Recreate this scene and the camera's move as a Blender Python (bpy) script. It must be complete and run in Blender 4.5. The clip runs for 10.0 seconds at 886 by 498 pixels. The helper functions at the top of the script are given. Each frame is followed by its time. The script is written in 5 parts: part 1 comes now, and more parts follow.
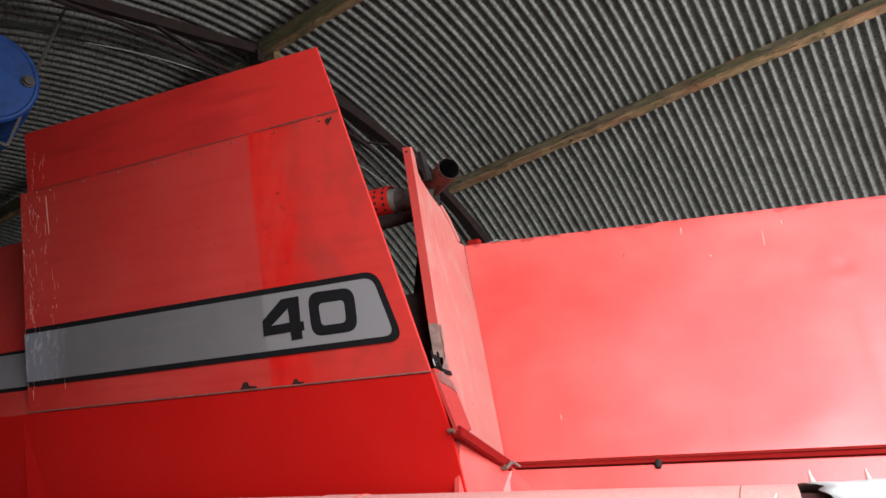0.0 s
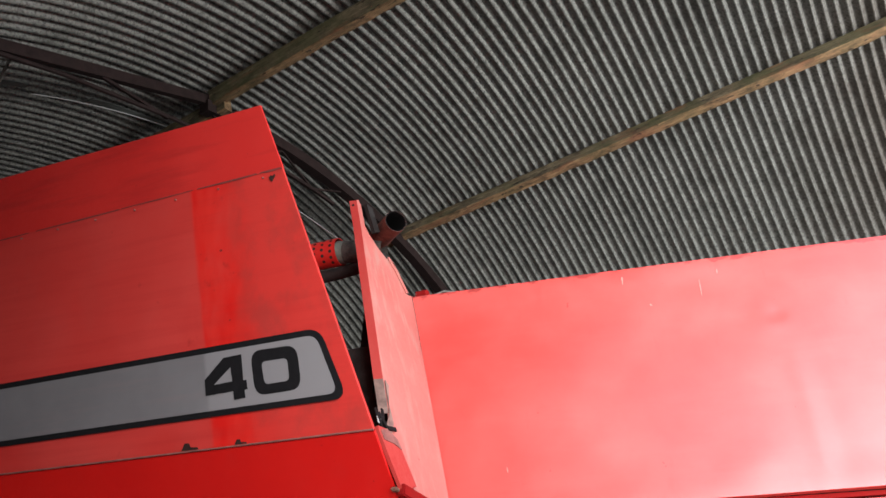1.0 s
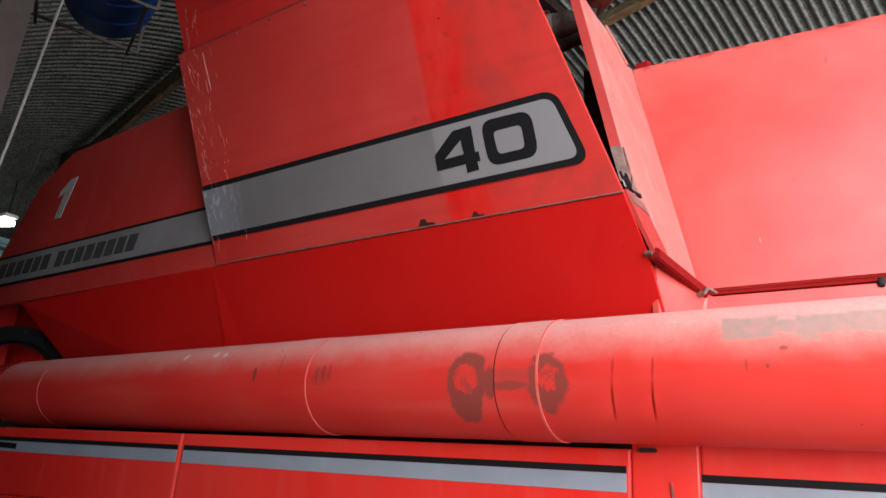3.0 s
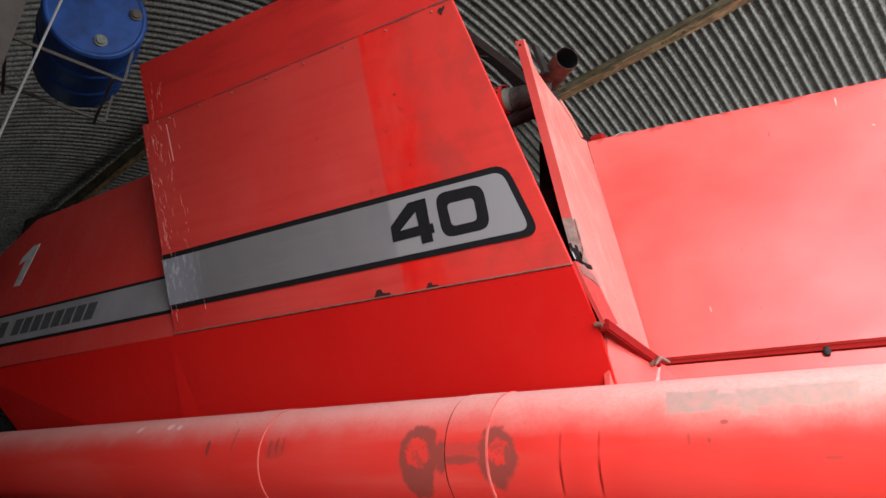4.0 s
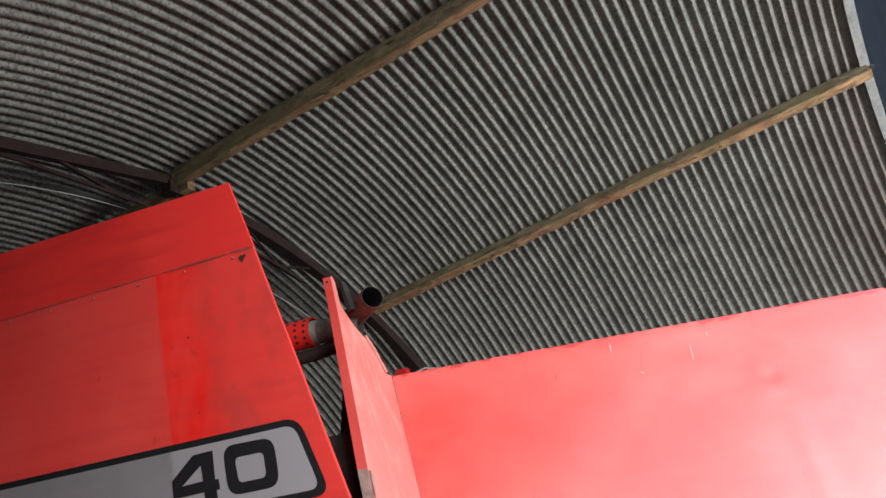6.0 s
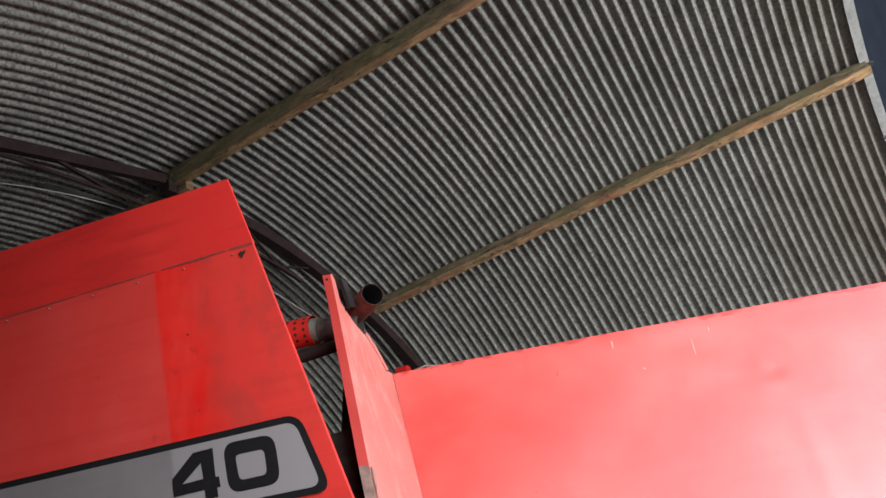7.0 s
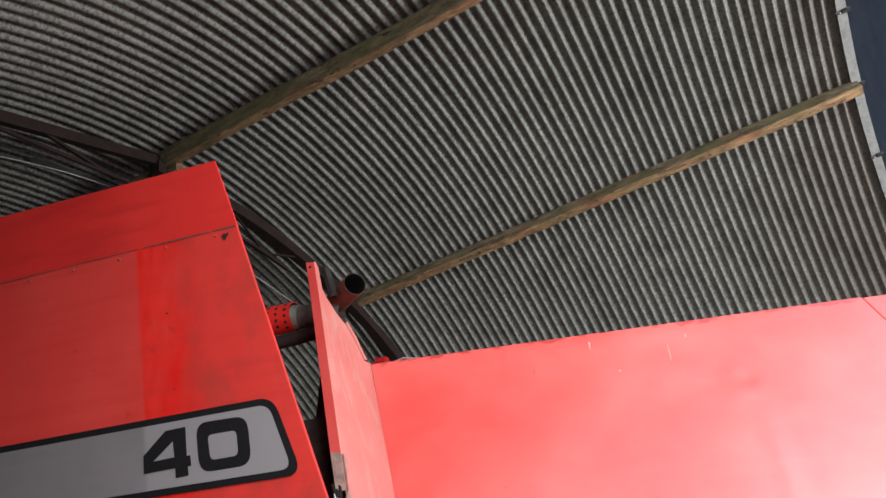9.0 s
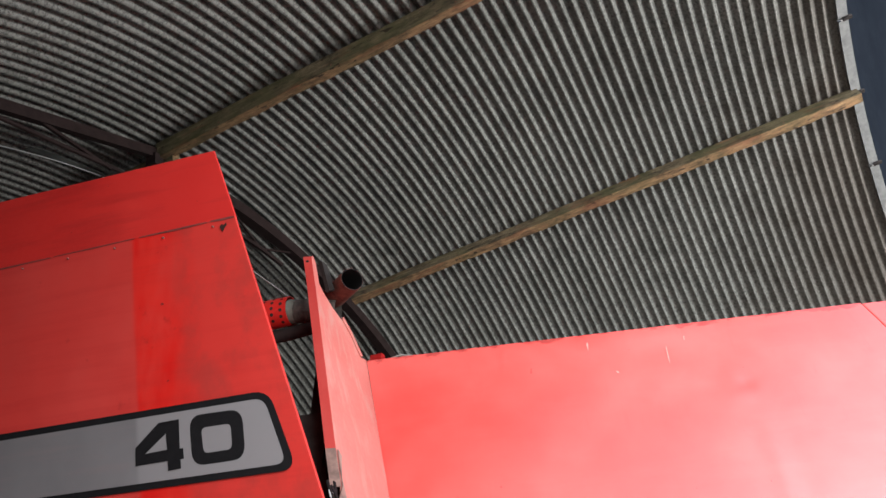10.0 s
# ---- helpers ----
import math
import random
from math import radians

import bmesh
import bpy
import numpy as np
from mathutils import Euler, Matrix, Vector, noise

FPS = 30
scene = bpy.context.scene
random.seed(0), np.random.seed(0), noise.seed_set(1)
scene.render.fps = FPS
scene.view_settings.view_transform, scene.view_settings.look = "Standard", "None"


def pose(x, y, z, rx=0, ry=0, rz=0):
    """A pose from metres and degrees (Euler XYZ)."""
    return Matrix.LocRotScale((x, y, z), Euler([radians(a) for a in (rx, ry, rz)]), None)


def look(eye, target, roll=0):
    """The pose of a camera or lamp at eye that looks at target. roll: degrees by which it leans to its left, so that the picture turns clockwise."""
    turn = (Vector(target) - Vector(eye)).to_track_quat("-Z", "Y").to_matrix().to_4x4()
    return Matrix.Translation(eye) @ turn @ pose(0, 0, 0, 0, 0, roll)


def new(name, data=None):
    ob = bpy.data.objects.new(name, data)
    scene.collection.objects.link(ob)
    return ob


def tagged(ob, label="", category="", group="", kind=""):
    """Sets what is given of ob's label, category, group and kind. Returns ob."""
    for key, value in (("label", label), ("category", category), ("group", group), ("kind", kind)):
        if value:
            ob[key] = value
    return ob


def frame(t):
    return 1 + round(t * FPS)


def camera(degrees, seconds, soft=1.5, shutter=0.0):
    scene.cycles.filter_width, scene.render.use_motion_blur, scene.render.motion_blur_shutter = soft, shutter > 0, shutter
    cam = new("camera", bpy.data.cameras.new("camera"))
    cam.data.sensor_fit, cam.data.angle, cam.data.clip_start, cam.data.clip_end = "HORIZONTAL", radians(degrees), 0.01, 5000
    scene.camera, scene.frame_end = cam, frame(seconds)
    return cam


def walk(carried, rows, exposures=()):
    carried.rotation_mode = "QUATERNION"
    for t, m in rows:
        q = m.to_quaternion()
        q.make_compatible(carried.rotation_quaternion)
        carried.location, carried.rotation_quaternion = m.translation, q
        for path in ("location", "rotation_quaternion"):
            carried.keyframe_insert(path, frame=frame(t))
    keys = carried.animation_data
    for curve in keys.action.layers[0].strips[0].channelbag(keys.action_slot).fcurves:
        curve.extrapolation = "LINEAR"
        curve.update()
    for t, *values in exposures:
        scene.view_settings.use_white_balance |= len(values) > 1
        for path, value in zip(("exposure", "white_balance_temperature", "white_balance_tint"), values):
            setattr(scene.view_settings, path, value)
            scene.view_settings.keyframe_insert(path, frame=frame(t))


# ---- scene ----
cam = camera(63.2, 10.0)
PATH = [
    (0, (0.341, 0.123, 1.923), (-0.337, 1.715, 2.925), 3.5),
    (0.5, (0.409, 0.102, 1.925), (-0.229, 1.679, 2.977), 2.0),
    (1, (0.411, 0.093, 1.956), (-0.146, 1.669, 3.056), 0.9),
    (1.5, (0.372, 0.107, 1.953), (-0.18, 1.68, 3.058), 1.0),
    (1.8, (0.331, 0.148, 1.921), (-0.255, 1.723, 3.006), 1.3),
    (2, (0.285, 0.182, 1.9), (-0.34, 1.792, 2.908), 1.5),
    (2.2, (0.221, 0.193, 1.882), (-0.467, 1.84, 2.784), 1.8),
    (2.5, (0.179, 0.187, 1.869), (-0.653, 1.815, 2.679), 2.0),
    (2.8, (0.134, 0.22, 1.83), (-0.829, 1.815, 2.556), 3.3),
    (3, (0.093, 0.209, 1.837), (-0.93, 1.796, 2.499), 4.0),
    (3.2, (0.058, 0.211, 1.838), (-1.024, 1.771, 2.466), 4.6),
    (4.3, (0.239, 0.221, 1.917), (-0.605, 1.795, 2.817), 2.3),
    (4.5, (0.272, 0.185, 1.972), (-0.49, 1.773, 2.92), 1.8),
    (4.8, (0.302, 0.159, 2.008), (-0.344, 1.713, 3.089), 0.6),
    (5, (0.323, 0.119, 2.062), (-0.263, 1.679, 3.169), -0.8),
    (5.5, (0.33, 0.145, 2.029), (-0.138, 1.652, 3.257), -2.7),
    (5.7, (0.331, 0.151, 2.035), (-0.11, 1.652, 3.28), -3.2),
    (6.8, (0.318, 0.18, 2.029), (-0.102, 1.671, 3.294), -4.2),
    (7, (0.316, 0.18, 2.027), (-0.106, 1.676, 3.286), -4.1),
    (7.5, (0.33, 0.177, 2.021), (-0.113, 1.676, 3.269), -4.1),
    (8, (0.325, 0.166, 2.029), (-0.16, 1.68, 3.242), -2.5),
    (8.5, (0.328, 0.177, 2.012), (-0.098, 1.689, 3.251), -2.4),
    (9, (0.342, 0.186, 2.001), (-0.056, 1.692, 3.255), -1.7),
    (9.5, (0.331, 0.181, 2.02), (-0.053, 1.689, 3.276), -1.4),
    (10, (0.312, 0.209, 2.002), (-0.068, 1.718, 3.259), -0.9),
]
walk(cam, [(t, look(eye, target, roll)) for t, eye, target, roll in PATH],
     exposures=[(t, stops, 6650, 10) for t, stops in ((0.0, 1.66), (1.0, 1.77), (2.0, 1.76), (2.5, 1.76), (3.2, 1.83), (4.5, 1.95), (5.5, 1.82), (7.5, 1.78), (8.0, 1.70), (9.5, 1.70), (10.0, 1.74))])

# ---- light ----
world = bpy.data.worlds.new("sky")
scene.world = world
world.use_nodes = True
wn, wl = world.node_tree.nodes, world.node_tree.links
sky = wn.new("ShaderNodeTexSky")
sky.sky_type = "NISHITA"
sky.sun_disc = False
sky.sun_elevation, sky.sun_rotation = radians(70.6), radians(161.6)
wn["Background"].inputs["Strength"].default_value = 0.14
wl.new(sky.outputs["Color"], wn["Background"].inputs["Color"])

sun = new("sun", bpy.data.lights.new("sun", "SUN"))
sun.data.energy, sun.data.angle, sun.data.color = 2.4, radians(0.6), (1.0, 0.95, 0.88)
sun.matrix_world = look((1, -3, 9), (0, 0, 0))


def opening_light(name, eye, target, wide, high, watts, colour=(1, 1, 1), spread=180):
    """Daylight that comes in through one of the shed's openings."""
    lamp = new(name, bpy.data.lights.new(name, "AREA"))
    lamp.data.shape, lamp.data.size, lamp.data.size_y = "RECTANGLE", wide, high
    lamp.data.energy, lamp.data.color, lamp.data.spread = watts, colour, radians(spread)
    lamp.matrix_world = look(eye, target)
    return lamp


opening_light("gable_low_sky", (4.9, 3.3, 4.75), (0.8, 4.6, 6.0), 1.8, 1.0, 132, (0.96, 0.98, 1.0))
opening_light("yard_daylight", (2.5, -1.4, 3.1), (0.9, 2.5, 2.8), 3.0, 4.4, 80, (0.96, 0.98, 1.0), 100)


# ---- materials ----
def material(name):
    m = bpy.data.materials.new(name)
    m.use_nodes = True
    nt = m.node_tree
    return m, nt, nt.nodes["Principled BSDF"]


def node(nt, kind, **values):
    n = nt.nodes.new(kind)
    for key, value in values.items():
        n.inputs[key].default_value = value
    return n


def ramp(nt, source, stops):
    r = nt.nodes.new("ShaderNodeValToRGB")
    while len(r.color_ramp.elements) < len(stops):
        r.color_ramp.elements.new(0.5)
    for e, (p, c) in zip(r.color_ramp.elements, stops):
        e.position, e.color = p, (*c, 1) if len(c) == 3 else c
    nt.links.new(source, r.inputs["Fac"])
    return r.outputs["Color"]


def mixed(nt, fac, a, b, kind="MIX"):
    m = nt.nodes.new("ShaderNodeMix")
    m.data_type, m.blend_type = "RGBA", kind
    for socket, value in ((m.inputs[0], fac), (m.inputs[6], a), (m.inputs[7], b)):
        if isinstance(value, (int, float)):
            socket.default_value = value
        elif isinstance(value, tuple):
            socket.default_value = (*value, 1)
        else:
            nt.links.new(value, socket)
    return m.outputs[2]


def noise_tex(nt, scale, detail=6, rough=0.6, stretch=(1, 1, 1), coords="Object"):
    tc = nt.nodes.new("ShaderNodeTexCoord")
    mp = nt.nodes.new("ShaderNodeMapping")
    mp.inputs["Scale"].default_value = stretch
    nt.links.new(tc.outputs[coords], mp.inputs["Vector"])
    n = node(nt, "ShaderNodeTexNoise", Scale=scale, Detail=detail, Roughness=rough)
    nt.links.new(mp.outputs["Vector"], n.inputs["Vector"])
    return n.outputs["Fac"]


def bumped(nt, bsdf, height, strength, distance=0.002):
    b = node(nt, "ShaderNodeBump", Strength=strength, Distance=distance)
    nt.links.new(height, b.inputs["Height"])
    nt.links.new(b.outputs["Normal"], bsdf.inputs["Normal"])


def painted_red(name, base, faded, dust, rough=0.38, dust_amount=0.35, waves=0.25, run=(3.0, 3.0, 0.35), gloss=0.35, reach=0.85):
    m, nt, b = material(name)
    b.inputs["Specular IOR Level"].default_value = gloss
    big = noise_tex(nt, 1.6, 4, 0.55)
    streak = noise_tex(nt, 5, 5, 0.6, run)
    fine = noise_tex(nt, 60, 4, 0.7)
    c = mixed(nt, ramp(nt, big, [(0.35, (0, 0, 0)), (0.7, (1, 1, 1))]), base, faded)
    c = mixed(nt, ramp(nt, streak, [(0.5, (0, 0, 0)), (reach, (dust_amount,) * 3)]), c, dust)
    spots = ramp(nt, noise_tex(nt, 38, 2, 0.5), [(0.75, (0, 0, 0)), (0.8, (0.6, 0.6, 0.6))])
    c = mixed(nt, spots, c, tuple(x * 0.35 for x in base))
    nt.links.new(c, b.inputs["Base Color"])
    nt.links.new(ramp(nt, fine, [(0.3, (rough - 0.06,) * 3), (0.75, (rough + 0.16,) * 3)]), b.inputs["Roughness"])
    bumped(nt, b, noise_tex(nt, 3.2, 2, 0.4), waves, 0.02)
    return m


def plain(name, colour, rough=0.6, metal=0.0, vary=0.25, scale=14, bump=0.2, distance=0.003):
    m, nt, b = material(name)
    n = noise_tex(nt, scale, 6, 0.65)
    c = ramp(nt, n, [(0.25, tuple(x * (1 - vary) for x in colour)), (0.75, tuple(min(1, x * (1 + vary)) for x in colour))])
    nt.links.new(c, b.inputs["Base Color"])
    b.inputs["Roughness"].default_value, b.inputs["Metallic"].default_value = rough, metal
    if max(colour) < 0.03:
        b.inputs["Specular IOR Level"].default_value = 0.12
    if bump:
        bumped(nt, b, noise_tex(nt, scale * 4, 4, 0.6), bump, distance)
    return m


RED = painted_red("red_machine_paint", (0.51, 0.014, 0.010), (0.55, 0.028, 0.020), (0.54, 0.075, 0.058))
# Darker copy of the machine red: shade on hopper and housing put into the colour.
RED_SHADED = painted_red("shade_darkened_red_paint", (0.385, 0.005, 0.004), (0.42, 0.007, 0.005), (0.39, 0.022, 0.018), 0.45, 0.15, gloss=0.2)
RED_FILMED = painted_red("dull_filmed_red_paint", (0.33, 0.020, 0.016), (0.37, 0.034, 0.028), (0.35, 0.060, 0.050), 0.6, 0.5, 0.2, (1.5, 1.5, 0.6), 0.15)
RED_BRIGHT = painted_red("bright_red_shield_paint", (0.30, 0.008, 0.006), (0.34, 0.012, 0.009), (0.28, 0.03, 0.024), 0.4, 0.15)
# Red with underside shade painted in; also the marker lamp's own dark red.
RED_SHADE_AND_LENS = painted_red("shade_dark_red_and_lens", (0.15, 0.004, 0.004), (0.20, 0.008, 0.007), (0.10, 0.012, 0.010), 0.7, 0.4, gloss=0.05)
HOOK_PINK = plain("dusty_pink_paint", (0.52, 0.27, 0.24), 0.7, 0, 0.2, 30)
THROAT = plain("shade_dark_red_throat", (0.045, 0.006, 0.006), 0.85, 0, 0.5, 20)
RED_FLANGE = painted_red("dulled_red_edge_paint", (0.27, 0.022, 0.018), (0.31, 0.035, 0.029), (0.34, 0.075, 0.06), 0.55, 0.35, 0.15, (1.5, 1.5, 0.5), 0.2)
WELD_RED = painted_red("chalky_red_weld_paint", (0.50, 0.085, 0.068), (0.54, 0.13, 0.11), (0.40, 0.03, 0.024), 0.55, 0.7, 0.2, (4.0, 4.0, 4.0), 0.2)
FLAP_PAINT = painted_red("dust_streaked_red_paint", (0.32, 0.084, 0.070), (0.36, 0.126, 0.108), (0.30, 0.15, 0.127), 0.7, 0.7, 0.2, (4.0, 4.0, 0.5), 0.1, 0.66)
RED_DUSTY = painted_red("dusty_red_paint", (0.55, 0.125, 0.108), (0.58, 0.18, 0.16), (0.60, 0.26, 0.235), 0.6, 0.4, 0.15, (1.5, 1.5, 0.8))
BLACK_EDGE = plain("black_decal_ink", (0.0055, 0.005, 0.0055), 0.7, 0, 0.3, 40, 0.05)
LETTER_GREY = plain("worn_black_lettering", (0.035, 0.034, 0.035), 0.6, 0, 0.4, 30, 0.05)
SILVER_PLAIN = plain("dull_silver_grey_decal", (0.175, 0.165, 0.172), 0.5, 0.2, 0.26, 2.6, 0.05)
BLUE_GREY = plain("blue_grey_decal", (0.20, 0.215, 0.25), 0.45, 0.1, 0.12, 6, 0.05)
DARK = plain("dark_grimy_metal_and_shade", (0.018, 0.015, 0.014), 0.8, 0.2, 0.5, 20)
RUST = plain("rusty_steel", (0.13, 0.055, 0.035), 0.8, 0.3, 0.5, 30, 0.5)
GRIME = plain("brown_grime", (0.022, 0.010, 0.008), 0.9, 0, 0.6, 60, 0.3)
SEAM_DIRT_SHADE = plain("dark_red_seam_dirt_and_shade", (0.11, 0.016, 0.013), 0.85, 0, 0.5, 50, 0.2)
EDGE_BROWN = plain("grimy_worn_edge", (0.16, 0.055, 0.045), 0.75, 0.1, 0.5, 40, 0.4)
STEEL = plain("weathered_grey_steel", (0.27, 0.26, 0.24), 0.55, 0.6, 0.3, 25)
WHITE = plain("chalky_white", (0.72, 0.70, 0.66), 0.7, 0, 0.1, 20)
BARE_METAL = plain("rubbed_bare_metal", (0.155, 0.092, 0.074), 0.7, 0.1, 0.55, 22, 0.3)
SLEEVE = plain("greyed_white_plastic", (0.46, 0.48, 0.46), 0.6, 0, 0.2, 12, 0.3)
WHITE_TRIM = plain("weathered_pale_trim", (0.30, 0.30, 0.295), 0.7, 0.1, 0.3, 18, 0.3)
BUNG_PALE = plain("grubby_olive_plastic", (0.085, 0.09, 0.075), 0.75, 0, 0.4, 30, 0.2)
TRIM_GREY = plain("dull_zinc_trim", (0.10, 0.10, 0.098), 0.65, 0.2, 0.4, 18, 0.3)
PIPE = plain("heat_tinted_exhaust_pipe", (0.085, 0.032, 0.024), 0.85, 0.0, 0.7, 22, 0.3)
PIPE.node_tree.nodes["Principled BSDF"].inputs["Specular IOR Level"].default_value = 0.15
SILENCER = plain("flaking_grey_silencer", (0.040, 0.033, 0.028), 0.85, 0.1, 0.85, 28, 0.6, 0.006)
BLUE = plain("blue_plastic", (0.006, 0.029, 0.120), 0.55, 0, 0.55, 9, 0.3)
BLUE.node_tree.nodes["Principled BSDF"].inputs["Specular IOR Level"].default_value = 0.2
ROPE = plain("weathered_rope", (0.20, 0.195, 0.185), 0.9, 0, 0.2, 80)
POST_STEEL = plain("dull_brown_grey_steel", (0.040, 0.031, 0.026), 0.85, 0.0, 0.35, 12)
SCUFF = plain("pale_scuffed_paint", (0.54, 0.22, 0.19), 0.7, 0, 0.2, 60, 0.1)
SCUFF_RED = plain("rubbed_pinkish_paint", (0.50, 0.13, 0.11), 0.7, 0, 0.2, 60, 0.1)
LAP_GREY = plain("dull_grey_green_sheet", (0.085, 0.092, 0.084), 0.8, 0.0, 0.3, 9)
TRUSS = plain("dark_red_oxide_steel", (0.016, 0.0095, 0.009), 0.8, 0.1, 0.4, 16)
SOOT = plain("black_soot", (0.006, 0.005, 0.005), 0.95, 0, 0.3, 30)
RUBBER = plain("black_rubber", (0.02, 0.02, 0.02), 0.8, 0, 0.3, 20)


def sheet_metal():
    """Grey fibre-cement look of old galvanised sheet: pale crests, dark mould specks, browner towards the gable end."""
    m, nt, b = material("weathered_corrugated_sheet")
    n1 = noise_tex(nt, 0.9, 5, 0.6)
    n2 = noise_tex(nt, 46, 5, 0.75)
    c = ramp(nt, n1, [(0.3, (0.165, 0.163, 0.150)), (0.7, (0.23, 0.227, 0.210))])
    c = mixed(nt, ramp(nt, n2, [(0.46, (0, 0, 0)), (0.60, (0.9, 0.9, 0.9))]), c, (0.042, 0.042, 0.037))
    pale = ramp(nt, noise_tex(nt, 85, 3, 0.7), [(0.60, (0, 0, 0)), (0.70, (0.6, 0.6, 0.6))])
    c = mixed(nt, pale, c, (0.30, 0.30, 0.28))
    grime = ramp(nt, noise_tex(nt, 5, 6, 0.75), [(0.48, (0, 0, 0)), (0.70, (0.65, 0.65, 0.65))])
    c = mixed(nt, grime, c, (0.042, 0.042, 0.036))
    x, y, z = place_xyz(nt)
    gable_brown = calc(nt, "MULTIPLY", step_up(nt, calc(nt, "ADD", x, calc(nt, "MULTIPLY", noise_tex(nt, 2.5, 4, 0.6), 1.2)), 1.9, 3.2), 0.55)
    c = mixed(nt, gable_brown, c, (0.060, 0.042, 0.032))
    nt.links.new(c, b.inputs["Base Color"])
    b.inputs["Metallic"].default_value = 0.45
    nt.links.new(ramp(nt, n2, [(0.35, (0.29, 0.29, 0.29)), (0.65, (0.50, 0.50, 0.50))]), b.inputs["Roughness"])
    bumped(nt, b, n2, 0.28, 0.004)
    return m


def timber(name, dark, mid, pale, moss):
    m, nt, b = material(name)
    tc = nt.nodes.new("ShaderNodeTexCoord")

    def along(scale, stretch, detail, rough):
        """Noise drawn out along the beam."""
        grain = nt.nodes.new("ShaderNodeMapping")
        grain.vector_type = "TEXTURE"
        grain.inputs["Rotation"].default_value = (0.0, radians(-5.95), radians(-11.42))
        grain.inputs["Scale"].default_value = stretch
        nt.links.new(tc.outputs["Object"], grain.inputs["Vector"])
        n = node(nt, "ShaderNodeTexNoise", Scale=scale, Detail=detail, Roughness=rough)
        nt.links.new(grain.outputs["Vector"], n.inputs["Vector"])
        return n.outputs["Fac"]

    g = along(2.4, (0.45, 0.06, 0.06), 9, 0.72)
    c = ramp(nt, g, [(0.34, dark), (0.50, mid), (0.66, pale)])
    blotch = along(1.0, (0.16, 0.07, 0.07), 7, 0.75)
    c = mixed(nt, ramp(nt, blotch, [(0.46, (0, 0, 0)), (0.62, (0.8, 0.8, 0.8))]), c, tuple(0.6 * v for v in dark))
    green = ramp(nt, noise_tex(nt, 1.6, 6, 0.7), [(0.44, (0, 0, 0)), (0.60, (moss,) * 3)])
    c = mixed(nt, green, c, (0.052, 0.058, 0.022))
    rust = ramp(nt, along(1.3, (0.5, 0.12, 0.12), 4, 0.6), [(0.56, (0, 0, 0)), (0.68, (0.5, 0.5, 0.5))])
    c = mixed(nt, rust, c, (0.16, 0.062, 0.034))
    knots = ramp(nt, along(1.0, (0.085, 0.035, 0.035), 2, 0.5), [(0.66, (0, 0, 0)), (0.71, (0.9, 0.9, 0.9))])
    c = mixed(nt, knots, c, (0.018, 0.013, 0.009))
    nt.links.new(c, b.inputs["Base Color"])
    b.inputs["Roughness"].default_value = 0.9
    b.inputs["Specular IOR Level"].default_value = 0.2
    bumped(nt, b, g, 0.7, 0.008)
    return m


def calc(nt, op, a, b=0.0):
    n = nt.nodes.new("ShaderNodeMath")
    n.operation = op
    for socket, value in zip(n.inputs, (a, b)):
        if isinstance(value, (int, float)):
            socket.default_value = value
        else:
            nt.links.new(value, socket)
    return n.outputs[0]


def step_up(nt, value, lo, hi):
    """0 below lo, 1 above hi, smooth between."""
    n = nt.nodes.new("ShaderNodeMapRange")
    n.interpolation_type = "SMOOTHSTEP"
    nt.links.new(value, n.inputs[0])
    n.inputs[1].default_value, n.inputs[2].default_value = lo, hi
    return n.outputs[0]


def place_xyz(nt):
    tc = nt.nodes.new("ShaderNodeTexCoord")
    sp = nt.nodes.new("ShaderNodeSeparateXYZ")
    nt.links.new(tc.outputs["Object"], sp.inputs[0])
    return sp.outputs


